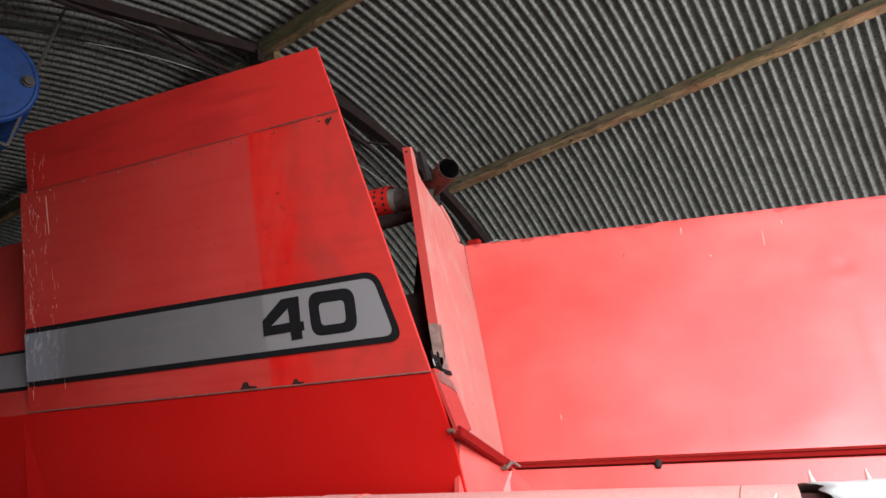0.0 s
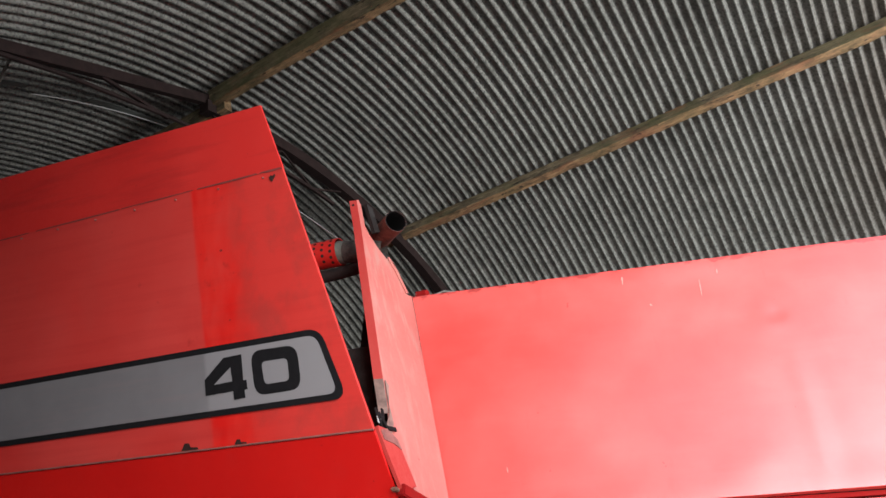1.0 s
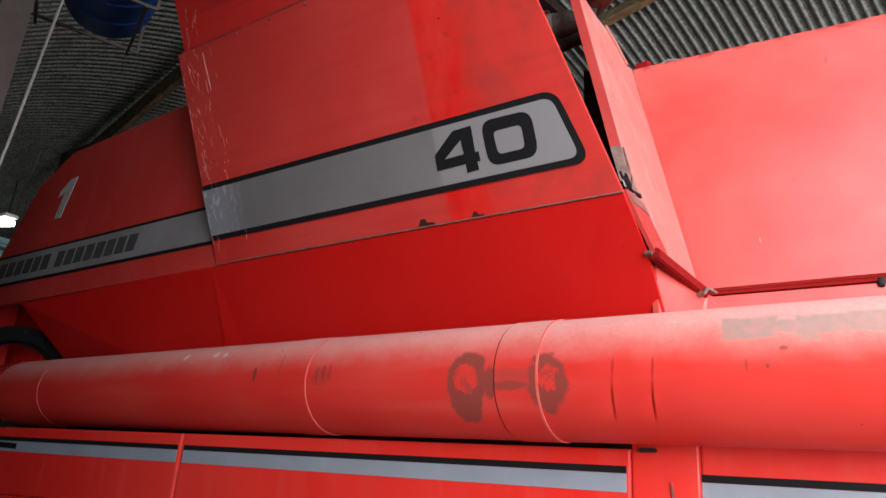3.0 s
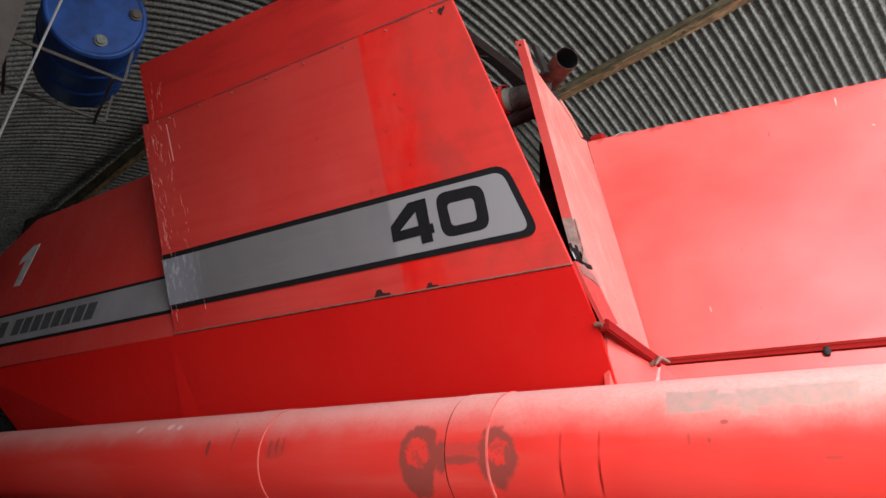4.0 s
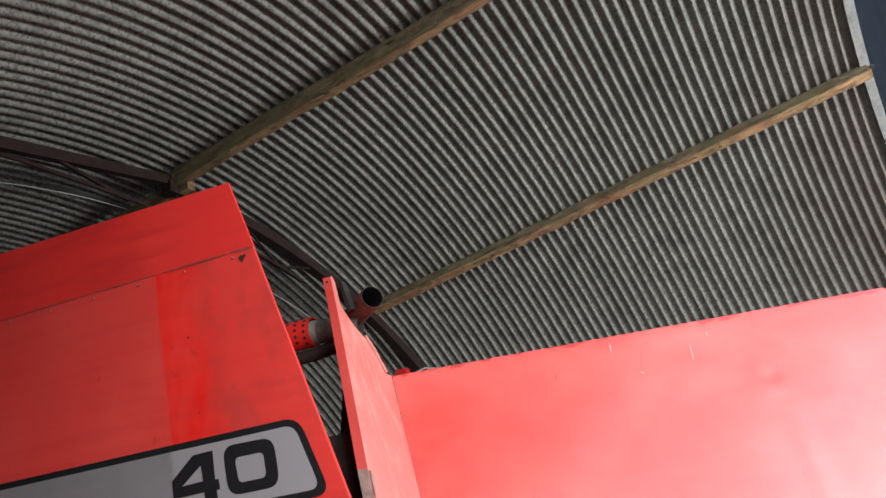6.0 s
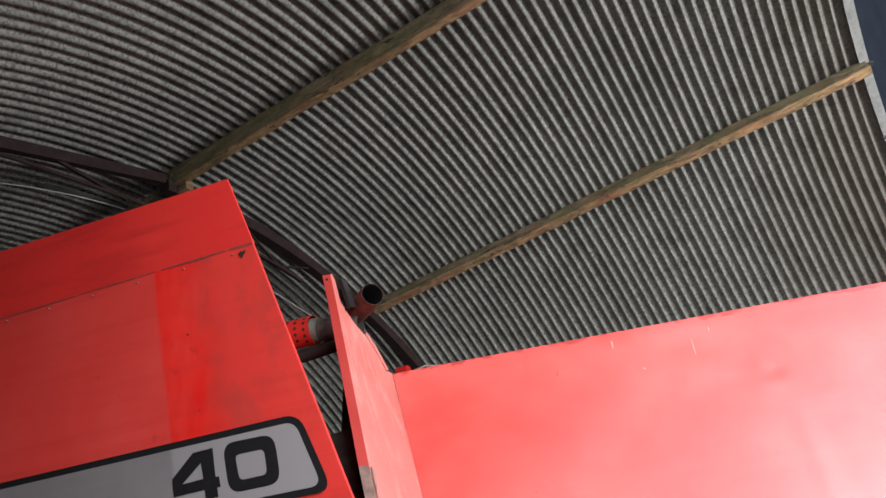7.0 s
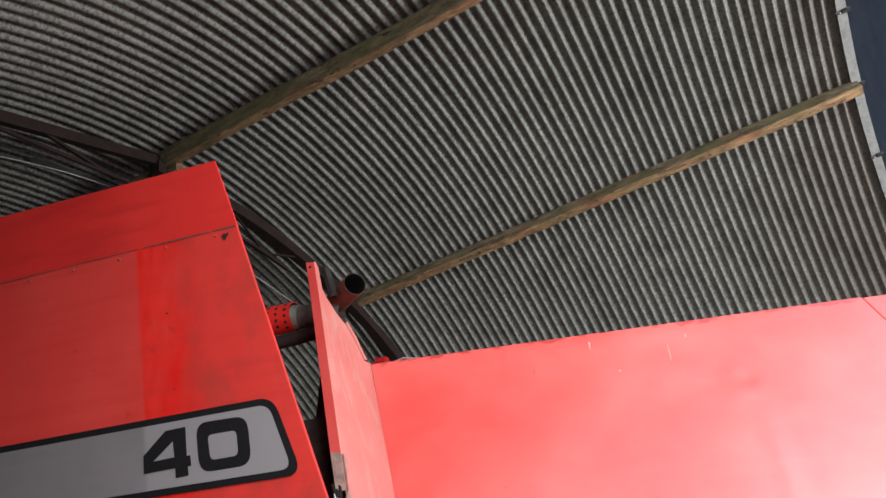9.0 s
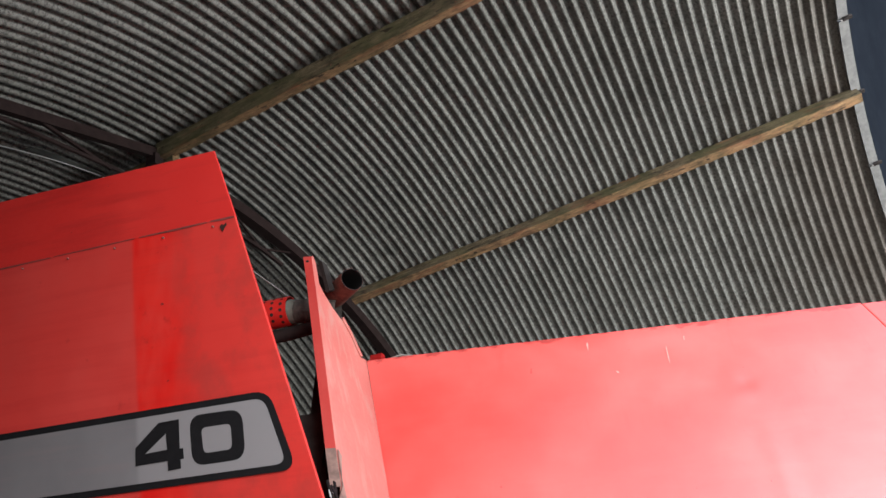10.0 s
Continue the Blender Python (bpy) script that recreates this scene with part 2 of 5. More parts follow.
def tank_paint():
    """Red paint, duller over the front part, richer and streaked towards the rear edge."""
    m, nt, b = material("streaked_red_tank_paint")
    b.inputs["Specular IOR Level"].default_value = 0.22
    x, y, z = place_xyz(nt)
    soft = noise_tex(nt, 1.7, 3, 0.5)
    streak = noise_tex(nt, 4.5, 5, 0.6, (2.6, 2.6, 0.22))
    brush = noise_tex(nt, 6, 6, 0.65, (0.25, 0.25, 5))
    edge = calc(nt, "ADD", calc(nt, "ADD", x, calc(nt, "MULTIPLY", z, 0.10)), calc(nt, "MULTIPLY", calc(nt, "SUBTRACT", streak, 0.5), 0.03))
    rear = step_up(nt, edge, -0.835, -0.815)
    front_red = mixed(nt, ramp(nt, soft, [(0.3, (0, 0, 0)), (0.75, (1, 1, 1))]), (0.36, 0.020, 0.016), (0.41, 0.040, 0.033))
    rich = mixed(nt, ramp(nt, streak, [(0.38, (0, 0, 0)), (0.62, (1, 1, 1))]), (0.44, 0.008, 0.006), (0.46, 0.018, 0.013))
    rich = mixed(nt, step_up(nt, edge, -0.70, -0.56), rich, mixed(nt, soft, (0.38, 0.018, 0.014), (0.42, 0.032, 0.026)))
    c = mixed(nt, rear, front_red, rich)
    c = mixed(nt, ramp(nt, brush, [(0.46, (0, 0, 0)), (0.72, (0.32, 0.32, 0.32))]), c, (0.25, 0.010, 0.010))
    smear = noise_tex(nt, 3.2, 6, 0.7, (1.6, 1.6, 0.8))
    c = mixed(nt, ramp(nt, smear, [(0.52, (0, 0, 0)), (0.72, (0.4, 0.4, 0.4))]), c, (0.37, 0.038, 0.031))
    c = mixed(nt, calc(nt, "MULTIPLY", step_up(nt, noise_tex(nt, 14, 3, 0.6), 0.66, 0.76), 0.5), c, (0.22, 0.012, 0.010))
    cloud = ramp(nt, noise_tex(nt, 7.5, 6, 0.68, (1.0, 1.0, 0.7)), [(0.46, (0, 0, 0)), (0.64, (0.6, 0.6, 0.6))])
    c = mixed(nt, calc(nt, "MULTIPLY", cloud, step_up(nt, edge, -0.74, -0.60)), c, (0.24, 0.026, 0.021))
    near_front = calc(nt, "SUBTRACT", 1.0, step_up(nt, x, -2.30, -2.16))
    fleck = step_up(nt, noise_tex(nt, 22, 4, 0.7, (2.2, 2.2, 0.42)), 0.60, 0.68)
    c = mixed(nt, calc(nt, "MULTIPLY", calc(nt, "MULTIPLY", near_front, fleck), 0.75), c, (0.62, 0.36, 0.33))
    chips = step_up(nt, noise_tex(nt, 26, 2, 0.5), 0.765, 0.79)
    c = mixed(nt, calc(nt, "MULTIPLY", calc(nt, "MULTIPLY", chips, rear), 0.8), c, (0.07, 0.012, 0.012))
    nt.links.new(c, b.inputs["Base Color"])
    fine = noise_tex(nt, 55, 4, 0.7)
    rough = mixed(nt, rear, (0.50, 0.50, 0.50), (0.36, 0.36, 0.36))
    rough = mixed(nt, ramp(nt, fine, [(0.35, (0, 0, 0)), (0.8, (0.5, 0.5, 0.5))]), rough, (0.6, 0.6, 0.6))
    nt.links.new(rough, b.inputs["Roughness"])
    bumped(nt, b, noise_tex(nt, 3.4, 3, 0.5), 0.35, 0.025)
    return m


def silver_decal():
    """Silver-grey film, dull over most of its length, paler at the rear end, bluish and rubbed at the front end."""
    m, nt, b = material("silver_grey_decal")
    x, y, z = place_xyz(nt)
    soft = noise_tex(nt, 2.2, 4, 0.55)
    streak = noise_tex(nt, 5, 5, 0.65, (0.5, 0.5, 6))
    rubbed = noise_tex(nt, 24, 5, 0.7, (2.2, 2.2, 0.4))
    c = ramp(nt, soft, [(0.3, (0.110, 0.101, 0.104)), (0.7, (0.155, 0.143, 0.146))])
    c = mixed(nt, ramp(nt, streak, [(0.5, (0, 0, 0)), (0.75, (0.5, 0.5, 0.5))]), c, (0.16, 0.125, 0.125))
    c = mixed(nt, calc(nt, "MULTIPLY", step_up(nt, calc(nt, "ADD", x, calc(nt, "MULTIPLY", z, 0.10)), -0.835, -0.815), 0.8), c, (0.190, 0.176, 0.179))
    front = calc(nt, "SUBTRACT", 1.0, step_up(nt, x, -2.22, -2.02))
    c = mixed(nt, calc(nt, "MULTIPLY", front, 0.7), c, (0.20, 0.20, 0.235))
    c = mixed(nt, calc(nt, "MULTIPLY", calc(nt, "MULTIPLY", front, step_up(nt, rubbed, 0.5, 0.65)), 0.6), c, (0.42, 0.40, 0.41))
    nt.links.new(c, b.inputs["Base Color"])
    b.inputs["Roughness"].default_value, b.inputs["Metallic"].default_value = 0.5, 0.15
    return m


def blob(nt, x, z, cx, cz, rx, rz, rag, lo=0.75, hi=1.1):
    """1 inside a ragged ellipse."""
    dx = calc(nt, "DIVIDE", calc(nt, "SUBTRACT", x, cx), rx)
    dz = calc(nt, "DIVIDE", calc(nt, "SUBTRACT", z, cz), rz)
    d = calc(nt, "SQRT", calc(nt, "ADD", calc(nt, "MULTIPLY", dx, dx), calc(nt, "MULTIPLY", dz, dz)))
    d = calc(nt, "ADD", d, calc(nt, "MULTIPLY", calc(nt, "SUBTRACT", rag, 0.5), 1.5))
    return calc(nt, "SUBTRACT", 1.0, step_up(nt, d, lo, hi))


def patch(nt, x, z, x0, x1, z0, z1, rag):
    """1 inside a rectangle with ragged, soft edges."""
    wob = calc(nt, "MULTIPLY", calc(nt, "SUBTRACT", rag, 0.5), 0.030)
    dx = calc(nt, "SUBTRACT", calc(nt, "ABSOLUTE", calc(nt, "SUBTRACT", x, (x0 + x1) / 2)), (x1 - x0) / 2)
    dz = calc(nt, "SUBTRACT", calc(nt, "ABSOLUTE", calc(nt, "SUBTRACT", z, (z0 + z1) / 2)), (z1 - z0) / 2)
    return calc(nt, "SUBTRACT", 1.0, step_up(nt, calc(nt, "ADD", calc(nt, "MAXIMUM", dx, dz), wob), -0.004, 0.006))


def auger_paint():
    """Red tube with settled dust on its crown, rubbed patches and old glue."""
    m, nt, b = material("dusty_red_auger_paint")
    x, y, zz = place_xyz(nt)
    z = calc(nt, "SUBTRACT", zz, calc(nt, "ADD", calc(nt, "MULTIPLY", x, -0.019), 2.173))
    soft = noise_tex(nt, 2.2, 4, 0.55)
    rag = noise_tex(nt, 7, 6, 0.65)
    grit = noise_tex(nt, 90, 5, 0.75)
    wipe = noise_tex(nt, 3, 5, 0.6, (0.5, 1, 4))
    c = mixed(nt, ramp(nt, soft, [(0.3, (0, 0, 0)), (0.75, (1, 1, 1))]), (0.47, 0.018, 0.013), (0.50, 0.034, 0.026))
    c = mixed(nt, ramp(nt, wipe, [(0.5, (0, 0, 0)), (0.8, (0.35, 0.35, 0.35))]), c, (0.52, 0.10, 0.08))
    level = calc(nt, "ADD", z, calc(nt, "MULTIPLY", calc(nt, "SUBTRACT", rag, 0.5), 0.08))
    level = calc(nt, "ADD", level, calc(nt, "MULTIPLY", step_up(nt, x, -0.9, 0.3), 0.035))
    dust = calc(nt, "MULTIPLY", step_up(nt, level, 0.010, 0.165), ramp(nt, grit, [(0.25, (0.62,) * 3), (0.7, (0.95,) * 3)]))
    c = mixed(nt, dust, c, (0.58, 0.30, 0.26))
    ragged = noise_tex(nt, 26, 5, 0.7)
    worn = None
    specks_in = step_up(nt, noise_tex(nt, 30, 4, 0.7), 0.50, 0.56)
    for cx, cz, rx, rz, core in ((-0.945, -0.035, 0.072, 0.098, 0.62), (-0.680, -0.035, 0.066, 0.084, 0.60)):
        whole = blob(nt, x, z, cx, cz, rx, rz, rag, 0.85, 1.05)
        inside = blob(nt, x, z, cx, cz + 0.012, rx * core, rz * core * 0.8, ragged, 0.75, 0.95)
        k = calc(nt, "MULTIPLY", whole, calc(nt, "SUBTRACT", 1.0, calc(nt, "MULTIPLY", inside, calc(nt, "SUBTRACT", 1.0, calc(nt, "MULTIPLY", specks_in, 0.6)))))
        worn = k if worn is None else calc(nt, "MAXIMUM", worn, k)
    for cx, cz, rx, rz, share in ((-0.868, -0.030, 0.022, 0.050, 1.0), (-0.800, -0.040, 0.075, 0.014, 0.9), (-0.800, -0.018, 0.085, 0.030, 0.45), (-0.655, -0.030, 0.010, 0.030, 1.0), (-1.53, 0.0, 0.05, 0.035, 0.3)):
        worn = calc(nt, "MAXIMUM", worn, calc(nt, "MULTIPLY", blob(nt, x, z, cx, cz, rx, rz, ragged, 0.6, 1.1), share))
    c = mixed(nt, calc(nt, "MULTIPLY", worn, 0.80), c, (0.13, 0.030, 0.022))
    glue, rim = None, noise_tex(nt, 16, 5, 0.7)
    for x0, x1, z0, z1 in ((-0.235, -0.118, 0.056, 0.112), (-0.118, -0.078, 0.070, 0.098), (-0.078, 0.165, 0.062, 0.112), (-0.065, -0.035, 0.045, 0.075), (0.225, 0.300, 0.060, 0.078)):
        k = patch(nt, x, z, x0, x1, z0, z1, rim)
        k = calc(nt, "MULTIPLY", k, 0.35) if x0 > 0.2 else k
        glue = k if glue is None else calc(nt, "MAXIMUM", glue, k)
    c = mixed(nt, calc(nt, "MULTIPLY", calc(nt, "MULTIPLY", glue, 0.80), ramp(nt, noise_tex(nt, 45, 4, 0.7), [(0.3, (0.55,) * 3), (0.6, (1.0,) * 3)])), c, (0.215, 0.175, 0.145))
    for cx, cz, rx, rz, strength in ((-1.87, 0.02, 0.010, 0.030, 0.75), (-1.55, 0.01, 0.008, 0.034, 0.5), (-1.52, 0.015, 0.008, 0.034, 0.5), (-1.49, 0.01, 0.008, 0.030, 0.4), (-0.14, -0.01, 0.005, 0.007, 0.6), (-0.105, 0.030, 0.010, 0.006, 0.6), (-0.185, -0.005, 0.004, 0.016, 0.5), (0.10, -0.05, 0.018, 0.004, 0.5), (-1.74, 0.04, 0.006, 0.05, 0.4)):
        c = mixed(nt, calc(nt, "MULTIPLY", blob(nt, x, z, cx, cz, rx, rz, rag), strength), c, (0.10, 0.03, 0.022))
    for cx, cz, rx, rz in ((-2.35, 0.105, 0.018, 0.016), (-2.16, 0.11, 0.022, 0.014), (-2.10, 0.105, 0.016, 0.012)):
        c = mixed(nt, calc(nt, "MULTIPLY", blob(nt, x, z, cx, cz, rx, rz, ragged, 0.4, 1.2), 0.5), c, (0.72, 0.52, 0.48))
    specks = step_up(nt, noise_tex(nt, 34, 2, 0.5), 0.76, 0.79)
    c = mixed(nt, calc(nt, "MULTIPLY", specks, 0.7), c, (0.10, 0.02, 0.015))
    nt.links.new(c, b.inputs["Base Color"])
    nt.links.new(mixed(nt, calc(nt, "MAXIMUM", dust, worn), (0.46, 0.46, 0.46), (0.85, 0.85, 0.85)), b.inputs["Roughness"])
    b.inputs["Specular IOR Level"].default_value = 0.22
    bumped(nt, b, calc(nt, "ADD", calc(nt, "MULTIPLY", soft, 0.6), calc(nt, "MULTIPLY", grit, 0.05)), 0.3, 0.012)
    return m


def hood_paint():
    """Sun-bleached red, clouded paler in patches, wiped in streaks, with nicks of rust along the upper edge."""
    m, nt, b = material("sun_bleached_red_paint")
    x, y, z = place_xyz(nt)
    cloud = noise_tex(nt, 1.3, 5, 0.6)
    c = ramp(nt, cloud, [(0.30, (0.555, 0.040, 0.033)), (0.52, (0.59, 0.062, 0.052)), (0.74, (0.61, 0.095, 0.082))])
    wipe = ramp(nt, noise_tex(nt, 2.4, 6, 0.7, (0.6, 0.6, 3.5)), [(0.50, (0, 0, 0)), (0.74, (0.13, 0.13, 0.13))])
    c = mixed(nt, wipe, c, (0.65, 0.135, 0.118))
    run = ramp(nt, noise_tex(nt, 7, 5, 0.65, (2.5, 2.5, 0.3)), [(0.60, (0, 0, 0)), (0.78, (0.30, 0.30, 0.30))])
    c = mixed(nt, run, c, (0.50, 0.022, 0.018))
    speck = step_up(nt, noise_tex(nt, 30, 2, 0.5), 0.765, 0.79)
    c = mixed(nt, calc(nt, "MULTIPLY", speck, 0.7), c, (0.20, 0.02, 0.017))
    ragged = noise_tex(nt, 9, 6, 0.75, (1.0, 1.0, 2.2))
    edge = step_up(nt, calc(nt, "ADD", z, calc(nt, "MULTIPLY", calc(nt, "SUBTRACT", ragged, 0.5), 0.15)), 3.578, 3.592)
    c = mixed(nt, calc(nt, "MULTIPLY", edge, 0.8), c, (0.24, 0.022, 0.019))
    nt.links.new(c, b.inputs["Base Color"])
    fine = noise_tex(nt, 60, 4, 0.7)
    gloss = mixed(nt, ramp(nt, cloud, [(0.35, (0, 0, 0)), (0.7, (1, 1, 1))]), (0.33, 0.33, 0.33), (0.45, 0.45, 0.45))
    nt.links.new(mixed(nt, ramp(nt, fine, [(0.35, (0, 0, 0)), (0.8, (0.4, 0.4, 0.4))]), gloss, (0.6, 0.6, 0.6)), b.inputs["Roughness"])
    b.inputs["Specular IOR Level"].default_value = 0.8
    bumped(nt, b, noise_tex(nt, 3.2, 3, 0.5), 0.16, 0.02)
    return m


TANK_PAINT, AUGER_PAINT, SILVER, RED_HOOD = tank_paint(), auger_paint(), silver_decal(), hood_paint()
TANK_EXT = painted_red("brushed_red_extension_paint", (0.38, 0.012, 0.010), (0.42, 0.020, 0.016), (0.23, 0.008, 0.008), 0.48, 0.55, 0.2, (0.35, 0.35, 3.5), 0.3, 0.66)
SHEET = sheet_metal()
TIMBER = timber("weathered_tan_timber", (0.060, 0.037, 0.021), (0.170, 0.100, 0.052), (0.275, 0.168, 0.088), 0.3)
TIMBER_MOSSY = timber("greenish_weathered_timber", (0.045, 0.036, 0.024), (0.115, 0.090, 0.056), (0.18, 0.145, 0.092), 0.6)
CONCRETE = plain("trodden_earth", (0.22, 0.205, 0.185), 0.9, 0, 0.25, 2.5, 0.4, 0.01)
LEAN_WALL = plain("tarred_dark_cladding", (0.022, 0.021, 0.021), 0.8, 0, 0.4, 2.5)
DARK_WALL = plain("dark_shed_cladding", (0.05, 0.052, 0.055), 0.8, 0.1, 0.3, 3)


# ---- building tools ----
def mesh_of(bm, name, material, smooth=False):
    me = bpy.data.meshes.new(name)
    bmesh.ops.recalc_face_normals(bm, faces=bm.faces)
    if smooth:
        for e in bm.edges:
            if len(e.link_faces) == 2 and e.calc_face_angle(0.0) > 0.7:
                e.smooth = False
    bm.to_mesh(me)
    bm.free()
    me.materials.append(material)
    if smooth:
        for p in me.polygons:
            p.use_smooth = True
    return me


def part(name, bm, material, parent=None, label="", smooth=False):
    ob = new(name, mesh_of(bm, name, material, smooth))
    if parent:
        ob.parent = parent
    if label:
        tagged(ob, label)
    return ob


def thing(name, label, category, at=(0, 0, 0), group="", kind=""):
    ob = new(name)
    ob.empty_display_size = 0.1
    return tagged(ob, label, category, group, kind)


def plate(points, thick, bevel=0.0, bm=None):
    """A flat plate: the outline lies on its outer face, and the thickness goes to the other side."""
    bm = bm or bmesh.new()
    pts = [Vector(p) for p in points]
    n = Vector((0, 0, 0))
    for a, b in zip(pts, pts[1:] + pts[:1]):
        n += a.cross(b)
    n.normalize()
    front = [bm.verts.new(p) for p in pts]
    back = [bm.verts.new(p - n * thick) for p in pts]
    faces = [bm.faces.new(front), bm.faces.new(back[::-1])]
    for i in range(len(pts)):
        j = (i + 1) % len(pts)
        faces.append(bm.faces.new((front[i], back[i], back[j], front[j])))
    if bevel:
        bmesh.ops.bevel(bm, geom=[e for e in faces[0].edges], offset=bevel, segments=2, affect="EDGES", profile=0.6)
    return bm


def bar(a, b, wide, high, up=(0, 0, 1), bm=None, bevel=0.0):
    """A square bar from a to b."""
    bm = bm or bmesh.new()
    a, b, up = Vector(a), Vector(b), Vector(up)
    d = (b - a).normalized()
    side = d.cross(up).normalized()
    top = side.cross(d).normalized()
    vs = []
    for p in (a, b):
        vs.append([bm.verts.new(p + side * x * wide / 2 + top * y * high / 2) for x, y in ((-1, -1), (1, -1), (1, 1), (-1, 1))])
    faces = [bm.faces.new(vs[0]), bm.faces.new(vs[1][::-1])]
    for i in range(4):
        faces.append(bm.faces.new((vs[0][i], vs[0][(i + 1) % 4], vs[1][(i + 1) % 4], vs[1][i])))
    if bevel:
        bmesh.ops.bevel(bm, geom=list({e for f in faces for e in f.edges}), offset=bevel, segments=2, affect="EDGES")
    return bm


def lathe(profile, a, b, segments=48, bm=None, closed=False, bend=None):
    """Rings along the line from a to b; the profile lists (way along, radius)."""
    bm = bm or bmesh.new()
    a, b = Vector(a), Vector(b)
    d = (b - a).normalized()
    side = d.cross(Vector((0, 0, 1)) if abs(d.z) < 0.9 else Vector((1, 0, 0))).normalized()
    top = side.cross(d)
    rings = []
    for s, r in profile:
        c = a + d * s
        rings.append([bm.verts.new(c + (side * math.cos(k) + top * math.sin(k)) * r) for k in (2 * math.pi * i / segments for i in range(segments))])
    for r0, r1 in zip(rings, rings[1:]):
        for i in range(segments):
            j = (i + 1) % segments
            bm.faces.new((r0[i], r0[j], r1[j], r1[i]))
    if closed:
        bm.faces.new(rings[0][::-1])
        bm.faces.new(rings[-1])
    return bm


def pipe(points, radius, segments=16, bm=None, closed=True):
    """A round pipe through the points."""
    bm = bm or bmesh.new()
    pts = [Vector(p) for p in points]
    rings, top = [], None
    for i, p in enumerate(pts):
        d = (pts[min(i + 1, len(pts) - 1)] - pts[max(i - 1, 0)]).normalized()
        if top is None:
            top = d.orthogonal().normalized()
        side = d.cross(top).normalized()
        top = side.cross(d).normalized()
        r = radius[i] if isinstance(radius, (list, tuple)) else radius
        rings.append([bm.verts.new(p + (side * math.cos(k) + top * math.sin(k)) * r) for k in (2 * math.pi * j / segments for j in range(segments))])
    for r0, r1 in zip(rings, rings[1:]):
        for i in range(segments):
            j = (i + 1) % segments
            bm.faces.new((r0[i], r0[j], r1[j], r1[i]))
    if closed:
        bm.faces.new(rings[0][::-1])
        bm.faces.new(rings[-1])
    return bm


def box(lo, hi, bevel=0.0, bm=None):
    bm = bm or bmesh.new()
    lo, hi = Vector(lo), Vector(hi)
    got = bmesh.ops.create_cube(bm, size=1.0, matrix=Matrix.Translation((lo + hi) / 2) @ Matrix.Diagonal((*(hi - lo), 1)))
    if bevel:
        bmesh.ops.bevel(bm, geom=list({e for v in got["verts"] for e in v.link_edges}), offset=bevel, segments=2, affect="EDGES")
    return bm


def rounded(corners, radii, steps=5):
    """A flat outline with its corners rounded; 2D points."""
    out, n = [], len(corners)
    for i in range(n):
        p, a, b = Vector(corners[i]), Vector(corners[i - 1]), Vector(corners[(i + 1) % n])
        r = radii[i]
        if r == 0:
            out.append(tuple(p))
            continue
        pa, pb = p + (a - p).normalized() * r, p + (b - p).normalized() * r
        for k in range(steps + 1):
            t = k / steps
            q = pa * (1 - t) ** 2 + p * 2 * t * (1 - t) + pb * t * t
            out.append(tuple(q))
    return out


# ---- the shed ----
# The roof is a barrel vault. Its own axes: along the purlins, across them, and up.
ALONG = Vector((0.97493, -0.19692, 0.10362))
ACROSS = Vector((0.19798, 0.98021, 0.0))
ABOVE = ALONG.cross(ACROSS).normalized()
MID_V, MID_W, R_SHEET = 3.75, 2.14, 4.10
SKEW = 0.02
ARC_0 = -0.785
GABLE_S = 2.20


def vault(s, v, w):
    return ALONG * s + ACROSS * v + ABOVE * w


def on_arc(s, angle, r):
    v = MID_V + r * math.sin(angle)
    return vault(s + SKEW * (v - MID_V), v, MID_W + r * math.cos(angle))


def corrugated_roof(name, s0, s1, a0, a1, arcs):
    pitch, depth, per = 0.0762, 0.0170, 12
    s0, s1 = GABLE_S - pitch * s0, GABLE_S - pitch * s1
    cols = round((s1 - s0) / pitch * per)
    verts, faces = [], []
    for i in range(cols + 1):
        s = s0 + (s1 - s0) * i / cols
        lift = depth * math.cos(2 * math.pi * i / per)
        for j in range(arcs + 1):
            verts.append(on_arc(s, a0 + (a1 - a0) * j / arcs, R_SHEET + depth + lift))
    for i in range(cols):
        for j in range(arcs):
            k = i * (arcs + 1) + j
            faces.append((k, k + 1, k + arcs + 2, k + arcs + 1))
    me = bpy.data.meshes.new(name)
    me.from_pydata(verts, [], faces)
    me.materials.append(SHEET)
    for p in me.polygons:
        p.use_smooth = True
    return tagged(new(name, me), "arched roof of weathered grey corrugated metal sheets", "roof", kind="structure")


corrugated_roof("ceiling", 190, 0, ARC_0, 1.25, 56)
# Unseen near side of the vault, added to hold back sky light on the left.
corrugated_roof("ceiling_light_block", 190, 22, -1.25, ARC_0, 12)


def roof_sun_block():
    """An unseen plain skin over the corrugated sheets, added to block the sun."""
    bm, steps = bmesh.new(), 60
    rows = []
    for s in (-12.3, GABLE_S - 0.02):
        for r in (R_SHEET + 0.10, R_SHEET + 0.13):
            rows.append([bm.verts.new(on_arc(s, ARC_0 + (1.25 - ARC_0) * k / steps, r)) for k in range(steps + 1)])
    low0, high0, low1, high1 = rows
    for a, b in ((low0, low1), (high0, high1), (low0, high0), (low1, high1)):
        for k in range(steps):
            bm.faces.new((a[k], a[k + 1], b[k + 1], b[k]))
    for k in (0, steps):
        bm.faces.new((low0[k], high0[k], high1[k], low1[k]))
    return tagged(part("roof_sun_block", bm, DARK_WALL), "unseen dark outer skin added to block the sun", "roof", kind="structure")


roof_sun_block()


